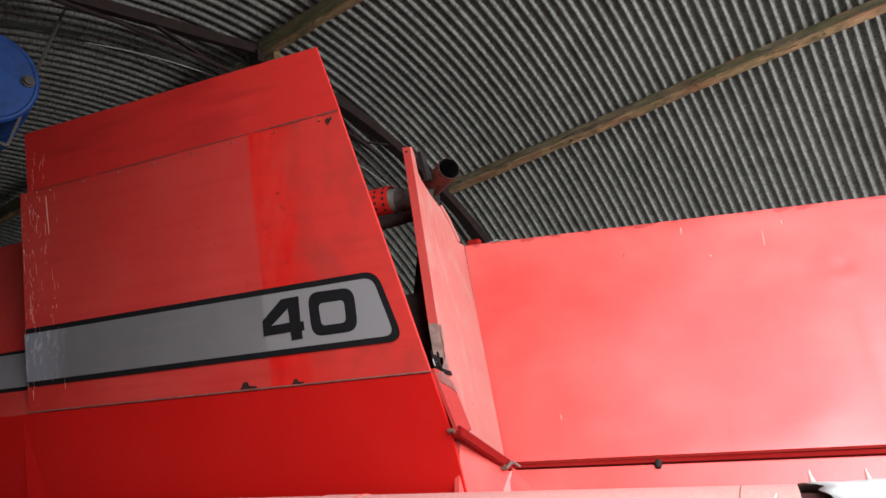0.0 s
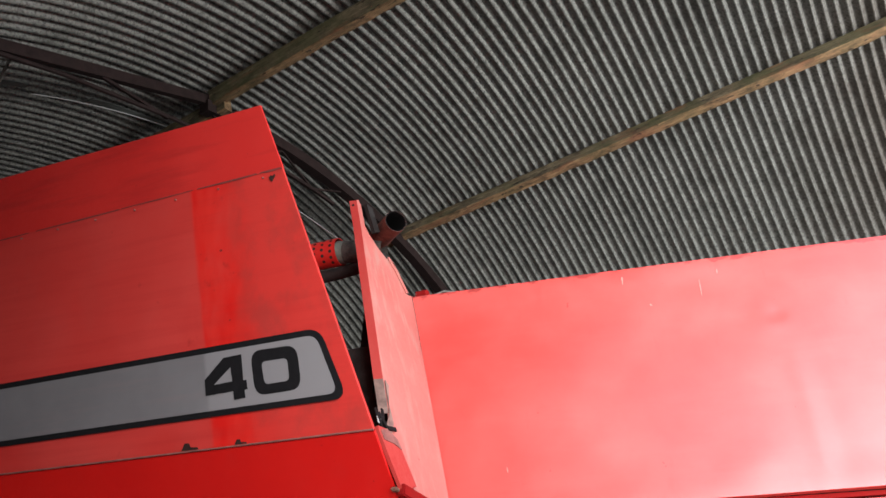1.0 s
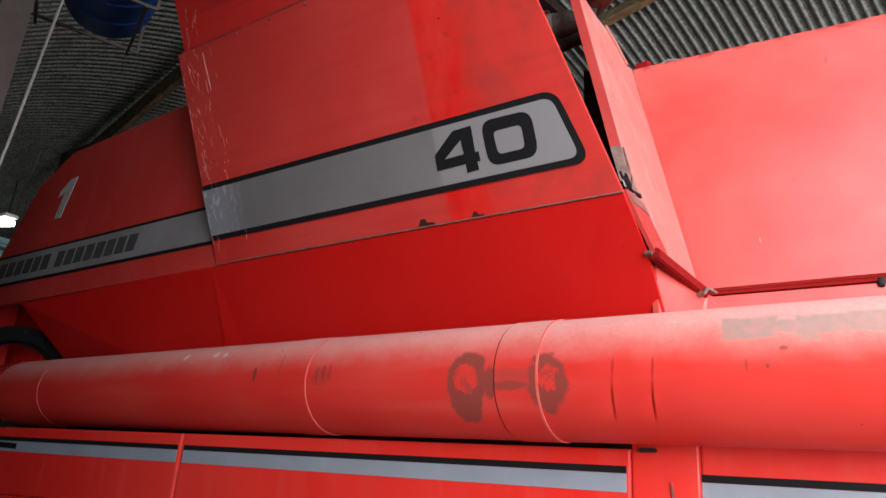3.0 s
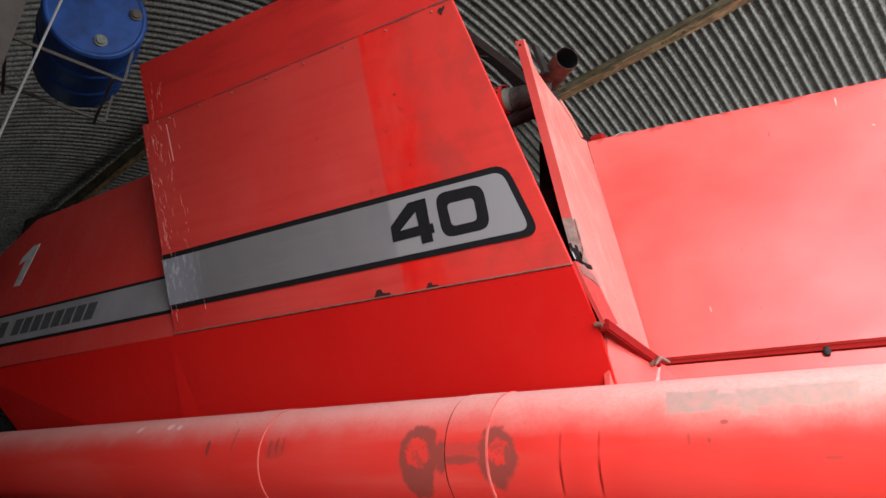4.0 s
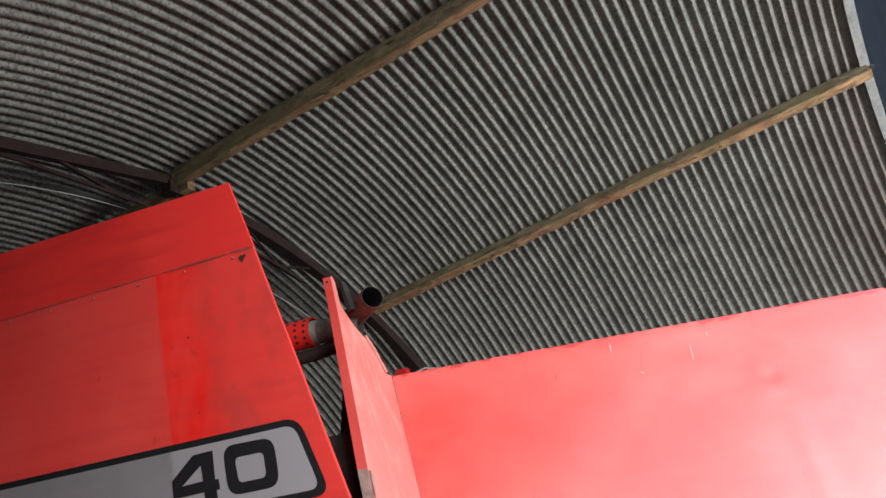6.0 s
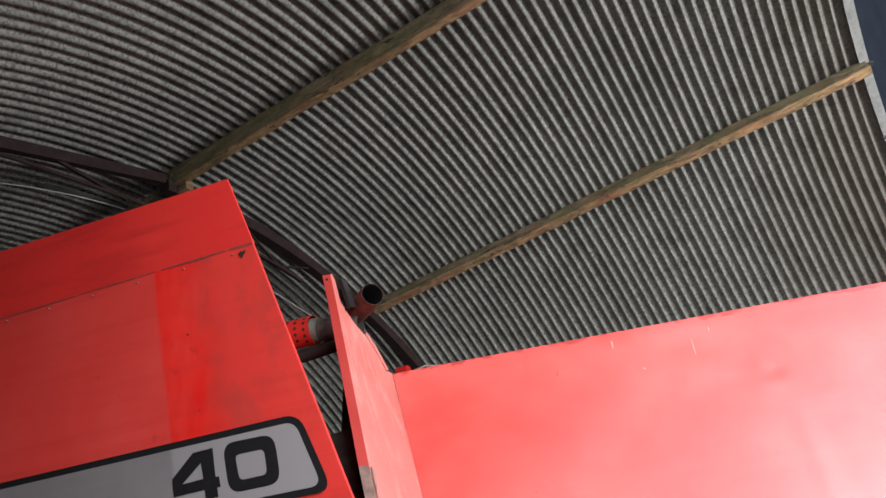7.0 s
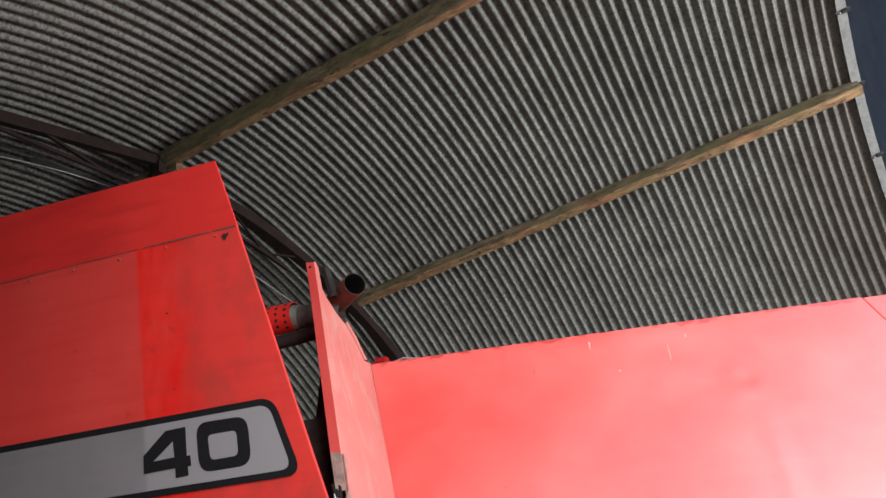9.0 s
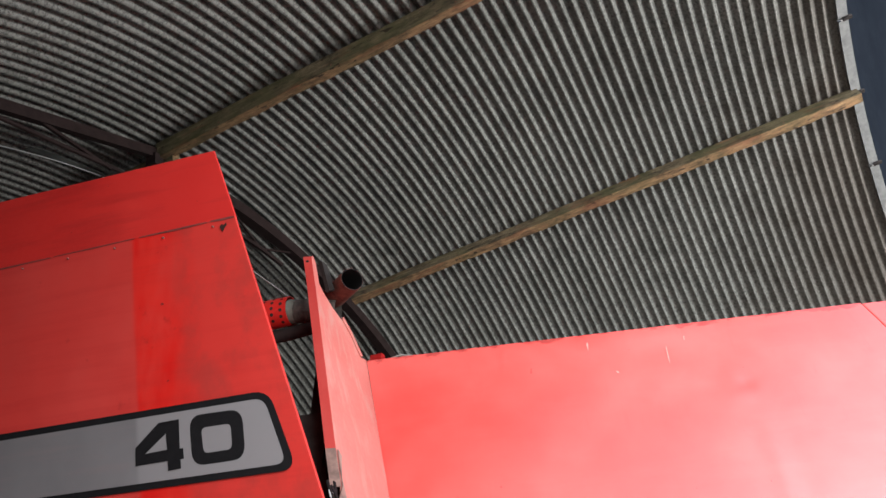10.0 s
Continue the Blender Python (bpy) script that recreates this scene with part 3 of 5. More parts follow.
def purlin(v, w, s0, s1, label):
    """A worn timber; the lower edge on the far side runs through (v, w)."""
    angle = math.atan2(v - MID_V, w - MID_W)
    n_v, n_w = math.sin(angle), math.cos(angle)
    t_v, t_w = n_w, -n_v
    bm = bmesh.new()
    ends = []
    steps = max(24, round((s1 - s0) / 0.03))
    outline = ((-0.006, 0), (-0.066, 0), (-0.072, 0.006), (-0.072, 0.122), (0, 0.122), (0, 0.006))
    for k in range(steps + 1):
        s = s0 + (s1 - s0) * k / steps
        wob = 0.004 * math.sin(s * 3.1) + 0.003 * math.sin(s * 1.1)
        ring = []
        for i, (across, up) in enumerate(outline):
            p = Vector((s * 5.0, i * 3.7, v))
            chip = 0.0022 * noise.noise(p * 1.0) + 0.0016 * noise.noise(p * 3.3)
            if i in (0, 1, 2, 5):
                chip += 0.010 * max(0.0, noise.noise(Vector((s * 4.0, 9.1 * i, v))) - 0.28)
            a, u = across * (1 - 8 * chip) - 3 * chip * (across > -0.03), up + wob + chip
            ring.append(bm.verts.new(vault(s, v + t_v * a + n_v * u, w + t_w * a + n_w * u)))
        ends.append(ring)
    m = len(outline)
    for r0, r1 in zip(ends, ends[1:]):
        for i in range(m):
            f = bm.faces.new((r0[i], r0[(i + 1) % m], r1[(i + 1) % m], r1[i]))
            f.material_index = 1 if i in (2, 4) else 0
    bm.faces.new(ends[0]), bm.faces.new(ends[-1][::-1])
    ob = part("purlin", bm, TIMBER, None)
    ob.data.materials.append(TIMBER_MOSSY)
    for k in range(1, 6):
        s = s0 + (s1 - s0) * (k - 0.4) / 5.2
        a = vault(s, v - t_v * 0.072 + n_v * 0.03, w - t_w * 0.072 + n_w * 0.03)
        out = ACROSS * -t_v + ABOVE * -t_w
        part("nail", lathe([(0, 0.0), (0.004, 0.0), (0.003, 0.005), (-0.01, 0.0055)], a, a + out, 8), RUST, ob, "rusty nail head")
    return tagged(ob, label, "roof beam", "roof purlins")


purlin(4.79, 5.983, -2.6, GABLE_S + 0.02, "weathered timber purlin under the corrugated roof")
purlin(2.603, 5.945, -2.40, GABLE_S + 0.02, "greenish weathered timber purlin under the corrugated roof")
purlin(2.66, 5.90, -7.5, -2.3, "dark weathered timber purlin lapped over the truss")

trim = thing("gable_trim", "pale weathered edge strip along the open gable", "roof trim", kind="structure")
for k in range(12):
    a, b = (-0.70 + 0.16 * (k + i) for i in (0.0, 0.97))
    bm = bmesh.new()
    for j in range(4):
        p, q = (a + (b - a) * (j + i) / 4 for i in (0, 1))
        bar(on_arc(GABLE_S - 0.004, p, R_SHEET - 0.012), on_arc(GABLE_S - 0.004, q, R_SHEET - 0.012), 0.066, 0.02, up=ABOVE, bm=bm)
    part("strip", bm, TRIM_GREY, trim)
    part("clip", bar(on_arc(GABLE_S - 0.01, b, R_SHEET - 0.03), on_arc(GABLE_S + 0.05, b, R_SHEET - 0.03), 0.025, 0.02, up=ABOVE), DARK, trim, "dark fixing clip")

# the lattice truss that carries the purlins
truss = thing("roof_truss", "dark red-oxide steel lattice arch truss under the roof", "roof truss")
TRUSS_S = -2.42


def truss_at(angle, r):
    over = max(0.0, MID_V + r * math.sin(angle) - 2.603)
    return on_arc(TRUSS_S - SKEW * (2.603 - MID_V) + 0.07 * over, angle, r)


part("rafter", bar(vault(TRUSS_S, 0.80, 4.92), vault(TRUSS_S, 2.70, 6.08), 0.05, 0.070), TRUSS, truss)
part("tie", pipe([vault(TRUSS_S, 1.10, 5.06), vault(TRUSS_S, 1.53, 5.275), vault(TRUSS_S, 2.28, 5.57), truss_at(-0.32, R_SHEET - 0.385)], 0.015, 6), TRUSS, truss)
part("web", bar(vault(TRUSS_S, 1.72, 5.46), vault(TRUSS_S, 2.24, 5.54), 0.02, 0.02), TRUSS, truss)
for name, r, size, reach in (("upper_chord", R_SHEET - 0.145, 0.062, 1.45), ("lower_chord", R_SHEET - 0.385, 0.018, 0.35)):
    part(name, pipe([truss_at(-0.32 + reach * k / 30, r) for k in range(31)], size, 4), TRUSS, truss)
for k in range(2):
    a, m, b = (-0.30 + 0.175 * (k + i) for i in (0, 0.5, 1))
    for p, q in ((truss_at(a, R_SHEET - 0.19), truss_at(m, R_SHEET - 0.385)), (truss_at(m, R_SHEET - 0.385), truss_at(b, R_SHEET - 0.19))):
        part("web", bar(p, q, 0.015, 0.015), TRUSS, truss)
foot = truss_at(ARC_0, R_SHEET - 0.2)
post = thing("stanchion", "grey steel channel stanchion under the roof truss", "post")
px, py = -2.65, 1.255
for dx in (-0.045, 0.045):
    part("flange", bar((px + dx, py, 0.0), (px + dx, py, foot.z + 0.1), 0.11, 0.012, up=(1, 0, 0)), POST_STEEL, post)
part("web", bar((px, py, 0.0), (px, py, foot.z + 0.08), 0.012, 0.085, up=(1, 0, 0)), POST_STEEL, post)
part("base_plate", box((px - 0.12, py - 0.12, 0.0), (px + 0.12, py + 0.12, 0.015), 0.003), STEEL, post)
rope = thing("rope", "thin white rope hanging from the roof truss", "rope")
part("strand", pipe([(-2.562, 1.46, 4.60), (-2.588, 1.399, 3.60), (-2.602, 1.366, 3.0), (-2.614, 1.338, 2.61), (-2.632, 1.30, 2.0), (-2.64, 1.29, 1.7)], 0.0055, 8), ROPE, rope, smooth=True)

# a thin white line that stands for light caught by a sheet's lap edge
def lap_glint_at(angle):
    s = -2.715 + 0.55 * angle - 0.10 * max(0.0, -angle) * (0.5 + angle)
    v, w = MID_V + 4.05 * math.sin(angle), MID_W + 4.05 * math.cos(angle)
    return vault(max(s, -3.02), v, w)


lap_glint_points = [lap_glint_at(-0.543 + 0.443 * k / 20) for k in range(21)]
tagged(part("cable", pipe(lap_glint_points, [0.004 - 0.0025 * max(0.0, k - 6) / 14 for k in range(21)], 8), WHITE_TRIM, None, smooth=True), "thin white line for the highlight on a sheet's lap edge", "cable")

# flat strip along the crests of the sheets, where two of them meet
for a0, a1 in ((-0.76, -0.548), (-0.44, -0.20)):
    bm = bmesh.new()
    rows = []
    for k in range(13):
        a = a0 + (a1 - a0) * k / 12
        rows.append([bm.verts.new(vault(-2.997 + 0.25 * (a + 0.54) + ds, MID_V + r * math.sin(a), MID_W + r * math.cos(a))) for ds, r in ((-0.030, 4.096), (0.026, 4.096), (0.026, 4.101), (-0.030, 4.101))])
    for r0, r1 in zip(rows, rows[1:]):
        for i in range(4):
            bm.faces.new((r0[i], r0[(i + 1) % 4], r1[(i + 1) % 4], r1[i]))
    bm.faces.new(rows[0]), bm.faces.new(rows[-1][::-1])
    tagged(part("trim", bm, LAP_GREY, None), "dull grey-green flat strip over a sheet joint", "trim", kind="structure")

# ground and walls
tagged(part("ground", box((-40, -40, -0.2), (40, 40, 0.0)), CONCRETE), "trodden earth yard and shed floor", "floor", kind="structure")


def wall(name, a, b, high, thick, mat, label):
    a, b = Vector((*a, 0)), Vector((*b, 0))
    up = Vector((0, 0, high))
    ob = part(name, plate((a, b, b + up, a + up), thick), mat)
    return tagged(ob, label, "wall", kind="structure")


def floor_xy(s, v):
    p = vault(s, v, 0)
    return (p.x, p.y)


wall("wall_back", floor_xy(-13, 7.7), floor_xy(6, 7.7), 3.4, 0.2, DARK_WALL, "dark far side wall of the shed")
wall("wall_end", floor_xy(-12.3, -1.5), floor_xy(-12.3, 9.2), 6.5, 0.2, DARK_WALL, "dark closed gable end of the shed")
# Out of view; added so that daylight reaches the machine mostly from the right.
wall("wall_light_block", floor_xy(-12.5, -1.5), floor_xy(1.5, -1.5), 5.5, 0.2, DARK_WALL, "unseen dark wall added to block light from the left")
wall("wall_lean_to", floor_xy(GABLE_S + 1.2, 5.9), floor_xy(GABLE_S + 0.8, 14.0), 14.0, 0.2, LEAN_WALL, "dark wall of the taller building beyond the open gable")

# Unseen plate from eaves to wall, added to darken the far bay.
eaves = [on_arc(s, -1.24, R_SHEET + 0.05) for s in (-12.4, 0.45)]
outer_edge = [vault(s, -1.6, 3.75) for s in (0.45, -12.4)]
tagged(part("eaves_light_block", plate([*eaves, *outer_edge], 0.04), DARK_WALL), "unseen dark plate added to shut out light above the eaves", "roof", kind="structure")

# ---- combine harvester ----
combine = thing("combine_harvester", "red combine harvester with silver decal stripe, parked under the roof", "combine harvester")


def tank_face(x, z, off=0.0):
    """A place on the outward-leaning side of the grain tank, off metres proud of it."""
    y = 2.07 - 0.0336 * (x + 0.508) - 0.351 * (z - 2.712)
    return Vector((x, y, z)) + Vector((-0.0317, -0.9431, -0.3309)) * off


def on_tank(points, off):
    return [tank_face(x, z, off) for x, z in points]


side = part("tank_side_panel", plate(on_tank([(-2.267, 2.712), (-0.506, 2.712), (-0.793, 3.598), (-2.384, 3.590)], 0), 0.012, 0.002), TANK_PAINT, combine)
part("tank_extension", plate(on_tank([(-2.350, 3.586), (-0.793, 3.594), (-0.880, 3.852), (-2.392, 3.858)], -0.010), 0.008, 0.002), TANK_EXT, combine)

# the decal
outer = rounded([(-2.306, 3.030), (-0.674, 3.036), (-0.588, 2.811), (-2.272, 2.806)], [0, 0.05, 0.05, 0])
inner = rounded([(-2.304, 3.010), (-0.689, 3.016), (-0.619, 2.830), (-2.274, 2.826)], [0, 0.035, 0.035, 0])
stripe = part("decal_border", plate(on_tank(outer, 0.003), 0.003), BLACK_EDGE, combine, "black decal border")
part("decal_stripe", plate(on_tank(inner, 0.005), 0.002), SILVER, stripe, "silver-grey decal stripe")


def ring_plate(outer, inner, place, thick):
    """A flat ring between two outlines with equally many points."""
    bm = bmesh.new()
    n = len(outer)
    rows = [[bm.verts.new(place(x, z, o)) for x, z in line] for line, o in ((outer, thick), (inner, thick), (inner, 0), (outer, 0))]
    for r0, r1 in zip(rows, rows[1:] + rows[:1]):
        for i in range(n):
            j = (i + 1) % n
            bm.faces.new((r0[i], r0[j], r1[j], r1[i]))
    return bm


def tank_decal(x, z, off):
    return tank_face(x, z, 0.0055 + off)


zero_o = rounded([(-0.940, 2.998), (-0.761, 2.995), (-0.748, 2.857), (-0.924, 2.856)], [0.042] * 4)
zero_i = rounded([(-0.898, 2.959), (-0.798, 2.959), (-0.792, 2.888), (-0.887, 2.887)], [0.017] * 4)
part("digit_zero", ring_plate(zero_o, zero_i, tank_decal, 0.002), BLACK_EDGE, stripe, "black numeral 0")
bm = bmesh.new()
four = [(-1.123, 2.929), (-1.045, 2.991), (-0.975, 2.993), (-0.969, 2.910), (-0.957, 2.910), (-0.953, 2.881), (-0.965, 2.880), (-0.962, 2.855), (-1.005, 2.853), (-1.008, 2.881), (-1.119, 2.878)]
hole = [(-1.088, 2.909), (-1.018, 2.959), (-1.011, 2.912)]
for piece in ([four[0], four[1], hole[1], hole[0]], [four[1], four[2], four[3], hole[2], hole[1]], [four[0], hole[0], hole[2], four[9], four[10]], [hole[2], four[3], four[4], four[5], four[6], four[9]], [four[9], four[6], four[7], four[8]]):
    plate([tank_decal(x, z, 0.002) for x, z in piece], 0.002, bm=bm)
part("digit_four", bm, BLACK_EDGE, stripe, "black numeral 4")

# rolled lip below the tank side, and its bolts
lip = pipe([tank_face(x, 2.712, 0.002) for x in (-2.267, -1.4, -0.506)], 0.003, 8)
part("panel_lip", lip, EDGE_BROWN, combine, "chipped rolled edge")
for x, size in ((-1.20, 0.022), (-0.995, 0.015)):
    part("grime_patch", plate([tank_face(x + dx * size, 2.716 + dz * size, 0.003) for dx, dz in ((-1.2, 0), (2.0, 0), (1.8, 0.3), (0.5, 0.4), (0.2, 1.0), (-0.6, 1.0), (-0.9, 0.4))], 0.002), GRIME, combine, "dark grime patch")

bolt = lathe([(0, 0), (0, 0.002), (-0.003, 0.0032), (-0.008, 0.0032)], tank_face(-2.2, 3.575, 0.008), tank_face(-2.2, 3.575, 1.008), 10)
first_bolt = part("seam_bolt", bolt, EDGE_BROWN, combine, "rusty seam bolt")
for k in range(1, 8):
    ob = new("seam_bolt", first_bolt.data)
    ob.parent = combine
    ob.location = tank_face(-2.2 + 0.19 * k, 3.575) - tank_face(-2.2, 3.575)
    tagged(ob, "rusty seam bolt")
# Broken dark strips: the seam's shadow painted together with its grime.
for x0, x1, thick in ((-2.30, -1.98, 0.003), (-1.93, -1.52, 0.004), (-1.50, -1.18, 0.003), (-1.15, -0.90, 0.005), (-0.88, -0.80, 0.006)):
    part("seam_grime_shade", plate(on_tank([(x0, 3.590 + 0.0050 * (x0 + 2.384)), (x1, 3.590 + 0.0050 * (x1 + 2.384)), (x1 + 0.01, 3.5905 - thick + 0.0050 * (x1 + 2.384)), ((x0 + x1) / 2, 3.588 - thick + 0.0050 * (x1 + 2.384)), (x0 - 0.008, 3.590 - thick * 0.7 + 0.0050 * (x0 + 2.384))], 0.0012), 0.001), SEAM_DIRT_SHADE, combine, "grimy seam edge with its shadow painted in")
part("corner_hole", plate(on_tank([(-0.846, 3.570), (-0.838, 3.577), (-0.829, 3.573), (-0.822, 3.579), (-0.820, 3.571), (-0.828, 3.563), (-0.834, 3.553), (-0.840, 3.560)], 0.001), 0.003), GRIME, combine, "dark rusted corner hole")


def scratch(place, x0, z0, x1, z1, wide, off, parent, mat=None):
    """A thin scraped line on a panel."""
    a, b = place(x0, z0, off), place(x1, z1, off)
    d = (b - a).normalized()
    n = (place(x0, z0, 1) - place(x0, z0, 0)).normalized()
    t = d.cross(n).normalized() * wide / 2
    pts = [a - t * 0.4, a + t * 0.5, (a + b) / 2 + t, b + t * 0.4, b - t * 0.5, (a + b) / 2 - t * 0.9]
    return part("scratch", plate(pts, 0.001), mat or WHITE, parent, "pale paint scratch")


scratch(tank_face, -2.225, 3.555, -2.195, 3.395, 0.007, 0.0022, side, SCUFF)
rng = random.Random(7)
for k in range(90):
    x, z = -2.345 + (0.02, 0.055, 0.06, 0.10, 0.18)[k % 5] * (0.75 + 0.5 * rng.random()), 2.79 + 0.79 * rng.random()
    x += 0.13 * (3.25 - z)
    l = 0.008 + 0.045 * rng.random() ** 2
    scratch(tank_face, x, z, x + 0.13 * l + 0.004 * rng.random(), z - l, 0.0008 + 0.0016 * rng.random() ** 2, 0.0022 if z > 3.08 else 0.0062, side, SCUFF_RED if k % 4 else SCUFF)
for k in range(22):
    x, z = -2.345 + (0.03, 0.085)[k % 2] * (0.8 + 0.4 * rng.random()), 3.62 + 0.17 * rng.random()
    scratch(tank_face, x, z, x + 0.004, z - 0.008 - 0.03 * rng.random() ** 2, 0.0008 + 0.0014 * rng.random() ** 2, -0.0008, side, SCUFF_RED)

# hopper below the tank side
HN = Vector((0.02705, 0.80508, 0.59254))


def hopper_face(x, z, off=0.0):
    p0 = Vector((-2.26727, 2.12952, 2.7122))
    y = p0.y - (HN.x * (x - p0.x) + HN.z * (z - p0.z)) / HN.y
    return Vector((x, y, z)) - HN * off


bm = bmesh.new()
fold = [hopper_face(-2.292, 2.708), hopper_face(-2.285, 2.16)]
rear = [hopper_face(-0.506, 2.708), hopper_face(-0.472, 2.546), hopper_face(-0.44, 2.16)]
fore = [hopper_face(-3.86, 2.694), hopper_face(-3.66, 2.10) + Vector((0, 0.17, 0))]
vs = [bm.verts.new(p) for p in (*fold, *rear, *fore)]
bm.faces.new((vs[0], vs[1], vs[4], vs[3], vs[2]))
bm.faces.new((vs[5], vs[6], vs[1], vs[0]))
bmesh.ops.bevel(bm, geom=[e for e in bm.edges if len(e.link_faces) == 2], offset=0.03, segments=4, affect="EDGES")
hopper = part("hopper_panel", bm, RED_SHADED, combine, "red hopper panel, its shade put into the colour")
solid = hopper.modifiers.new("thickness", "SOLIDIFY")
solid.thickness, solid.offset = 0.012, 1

ridge = bmesh.new()
a, b, c, d = hopper_face(-2.302, 2.70, 0.001), hopper_face(-2.42, 2.27, 0.002), hopper_face(-2.235, 2.27, 0.001), hopper_face(-2.408, 2.27, 0.014)
vs = [ridge.verts.new(p) for p in (a, b, c, d)]
for f in ((0, 1, 3), (0, 3, 2), (1, 2, 3), (0, 2, 1)):
    ridge.faces.new([vs[k] for k in f])
part("fold_ridge", ridge, RED_SHADED, hopper, "raised crease where the panel folds")

# tank front panel, upright, with the lettering
def front_face(x, z, off=0.0):
    return Vector((x, 2.13 - 0.0336 * (x + 2.267) - off, z))


front = part("tank_front_panel", plate([front_face(x, z, -0.002) for x, z in [(-4.42, 2.70), (-2.20, 2.706), (-2.20, 3.62), (-2.72, 3.60), (-3.70, 3.56), (-3.99, 3.40), (-4.36, 2.80)]], 0.03, 0.005), RED_FILMED, combine)
fs = part("front_decal_border", plate([front_face(x, z, 0.001) for x, z in [(-4.28, 2.812), (-2.21, 2.812), (-2.21, 3.000), (-4.22, 2.992)]], 0.003), BLACK_EDGE, front, "black decal border")
part("front_decal_stripe", plate([front_face(x, z, 0.003) for x, z in [(-4.262, 2.828), (-2.21, 2.828), (-2.21, 2.984), (-4.21, 2.978)]], 0.002), SILVER_PLAIN, fs, "silver-grey decal stripe")
for start, end, count in ((-4.185, -3.640, 6), (-3.590, -2.875, 8)):
    step = (end - start) / count
    for k in range(count):
        x = start + step * k
        part("lettering_bar", plate([front_face(x0, z, 0.005) for x0, z in [(x, 2.862), (x + step * 0.80, 2.862), (x + step * 0.80 + 0.018, 2.946), (x + 0.018, 2.946)]], 0.002), LETTER_GREY, fs, "dark lettering as a plain bar")
one = [(-3.722, 3.158), (-3.664, 3.156), (-3.580, 3.386), (-3.640, 3.384), (-3.722, 3.330), (-3.738, 3.290), (-3.676, 3.312)]
part("digit_one", plate([front_face(px, pz, 0.001) for px, pz in one], 0.003), WHITE_TRIM, front, "white numeral 1")

# rear flap between tank and hood
FN = Vector((-0.958, 0.110, -0.2648))
F0 = Vector((-0.684, 2.772, 3.589))


def flap_face(y, z, off=0.0):
    """A place on the flap's sheet, off metres proud of its outer side."""
    return Vector((F0.x - (FN.y * (y - F0.y) + FN.z * (z - F0.z)) / FN.x, y, z)) - FN * off


fold = [(2.392, 3.905), (2.370, 3.72), (2.322, 3.40), (2.258, 2.965), (2.243, 2.83)]
flap_pts = [flap_face(y, z) for y, z in fold + [(2.213, 2.711), (2.285, 2.591), (2.588, 2.560), (2.774, 3.595), (2.701, 3.570), (2.640, 3.650), (2.585, 3.690), (2.507, 3.708), (2.440, 3.745), (2.418, 3.775), (2.428, 3.90), (2.412, 3.925)]]
bm = plate(flap_pts, 0.004)
flap = part("rear_flap", bm, FLAP_PAINT, combine, "dust-faded red sheet flap")
bm = bmesh.new()
lean = Vector((-0.034, -0.006, 0))
edge = [flap_face(y, z) for y, z in fold]
for a, b in zip(edge[:-1], edge[1:-1]):
    plate([a, a + lean, b + lean, b], 0.004, bm=bm)
part("flap_flange", bm, RED_FLANGE, flap, "folded red edge flange")
part("flange_foot", plate([edge[-2], edge[-2] + lean, edge[-1] + lean, edge[-1]], 0.004), BARE_METAL, flap, "flange foot rubbed to bare metal")
part("flange_hole", lathe([(0, 0), (0, 0.006), (-0.004, 0.006)], edge[0] + lean * 0.5 + Vector((0.006, -0.006, -0.03)), edge[0] + lean * 0.5 + Vector((0.006, -1.0, -0.1)), 10), DARK, flap, "dark bolt hole")
part("flap_back_flange", plate([flap_face(y, z, -0.004) for y, z in ((2.585, 3.690), (2.60, 3.715), (2.66, 3.675), (2.725, 3.585), (2.701, 3.570), (2.640, 3.650))], 0.01), FLAP_PAINT, flap, "red folded back edge")
# The channel's colour is darkened to carry the shade on its underside.
part("flap_lower_rail", bar(flap_face(2.185, 2.552, 0.01), flap_face(2.585, 2.538, 0.01), 0.030, 0.036, bevel=0.004), RED_SHADE_AND_LENS, flap, "red channel, its underside shade put into the colour")
part("flap_edge_rail", plate([flap_face(y, z, 0.004) for y, z in ((2.108, 2.733), (2.166, 2.741), (2.232, 2.724), (2.302, 2.588), (2.188, 2.548), (2.148, 2.629), (2.108, 2.717))], 0.012), RED_FLANGE, flap, "narrow dull red edge strip")
part("edge_rust", plate([flap_face(y, z, 0.006) for y, z in ((2.120, 2.722), (2.166, 2.741), (2.232, 2.724), (2.246, 2.694), (2.196, 2.700), (2.132, 2.694))], 0.012), EDGE_BROWN, flap, "worn brown edge")

# rear hood side
RN = Vector((0.05295, -0.98355, 0.17268))
R0 = Vector((-0.684, 2.772, 3.589))


def hood_face(x, z, off=0.0):
    y = R0.y - (RN.x * (x - R0.x) + RN.z * (z - R0.z)) / RN.y
    return Vector((x, y, z)) + RN * off


def dented(x, z):
    """How far the hood's sheet bulges outward."""
    d = 0.004 * math.sin(2.1 * x + 1.3 * z) + 0.002 * math.sin(5.3 * x - 3.1 * z)
    fade = max(0.0, min(1.0, (3.22 - z) / 0.3))
    off = x - 0.826
    d += 0.0032 * fade * (math.exp(-(off / 0.03) ** 2) - 0.6 * math.exp(-((off - 0.05) / 0.05) ** 2))
    for cx, cz, r, h in ((0.803, 3.275, 0.030, -0.006), (0.785, 3.25, 0.05, 0.004), (0.10, 2.60, 0.07, -0.003), (0.62, 2.66, 0.09, 0.004), (1.1, 3.5, 0.12, -0.004)):
        d += h * math.exp(-((x - cx) ** 2 + (z - cz) ** 2) / r**2)
    return d


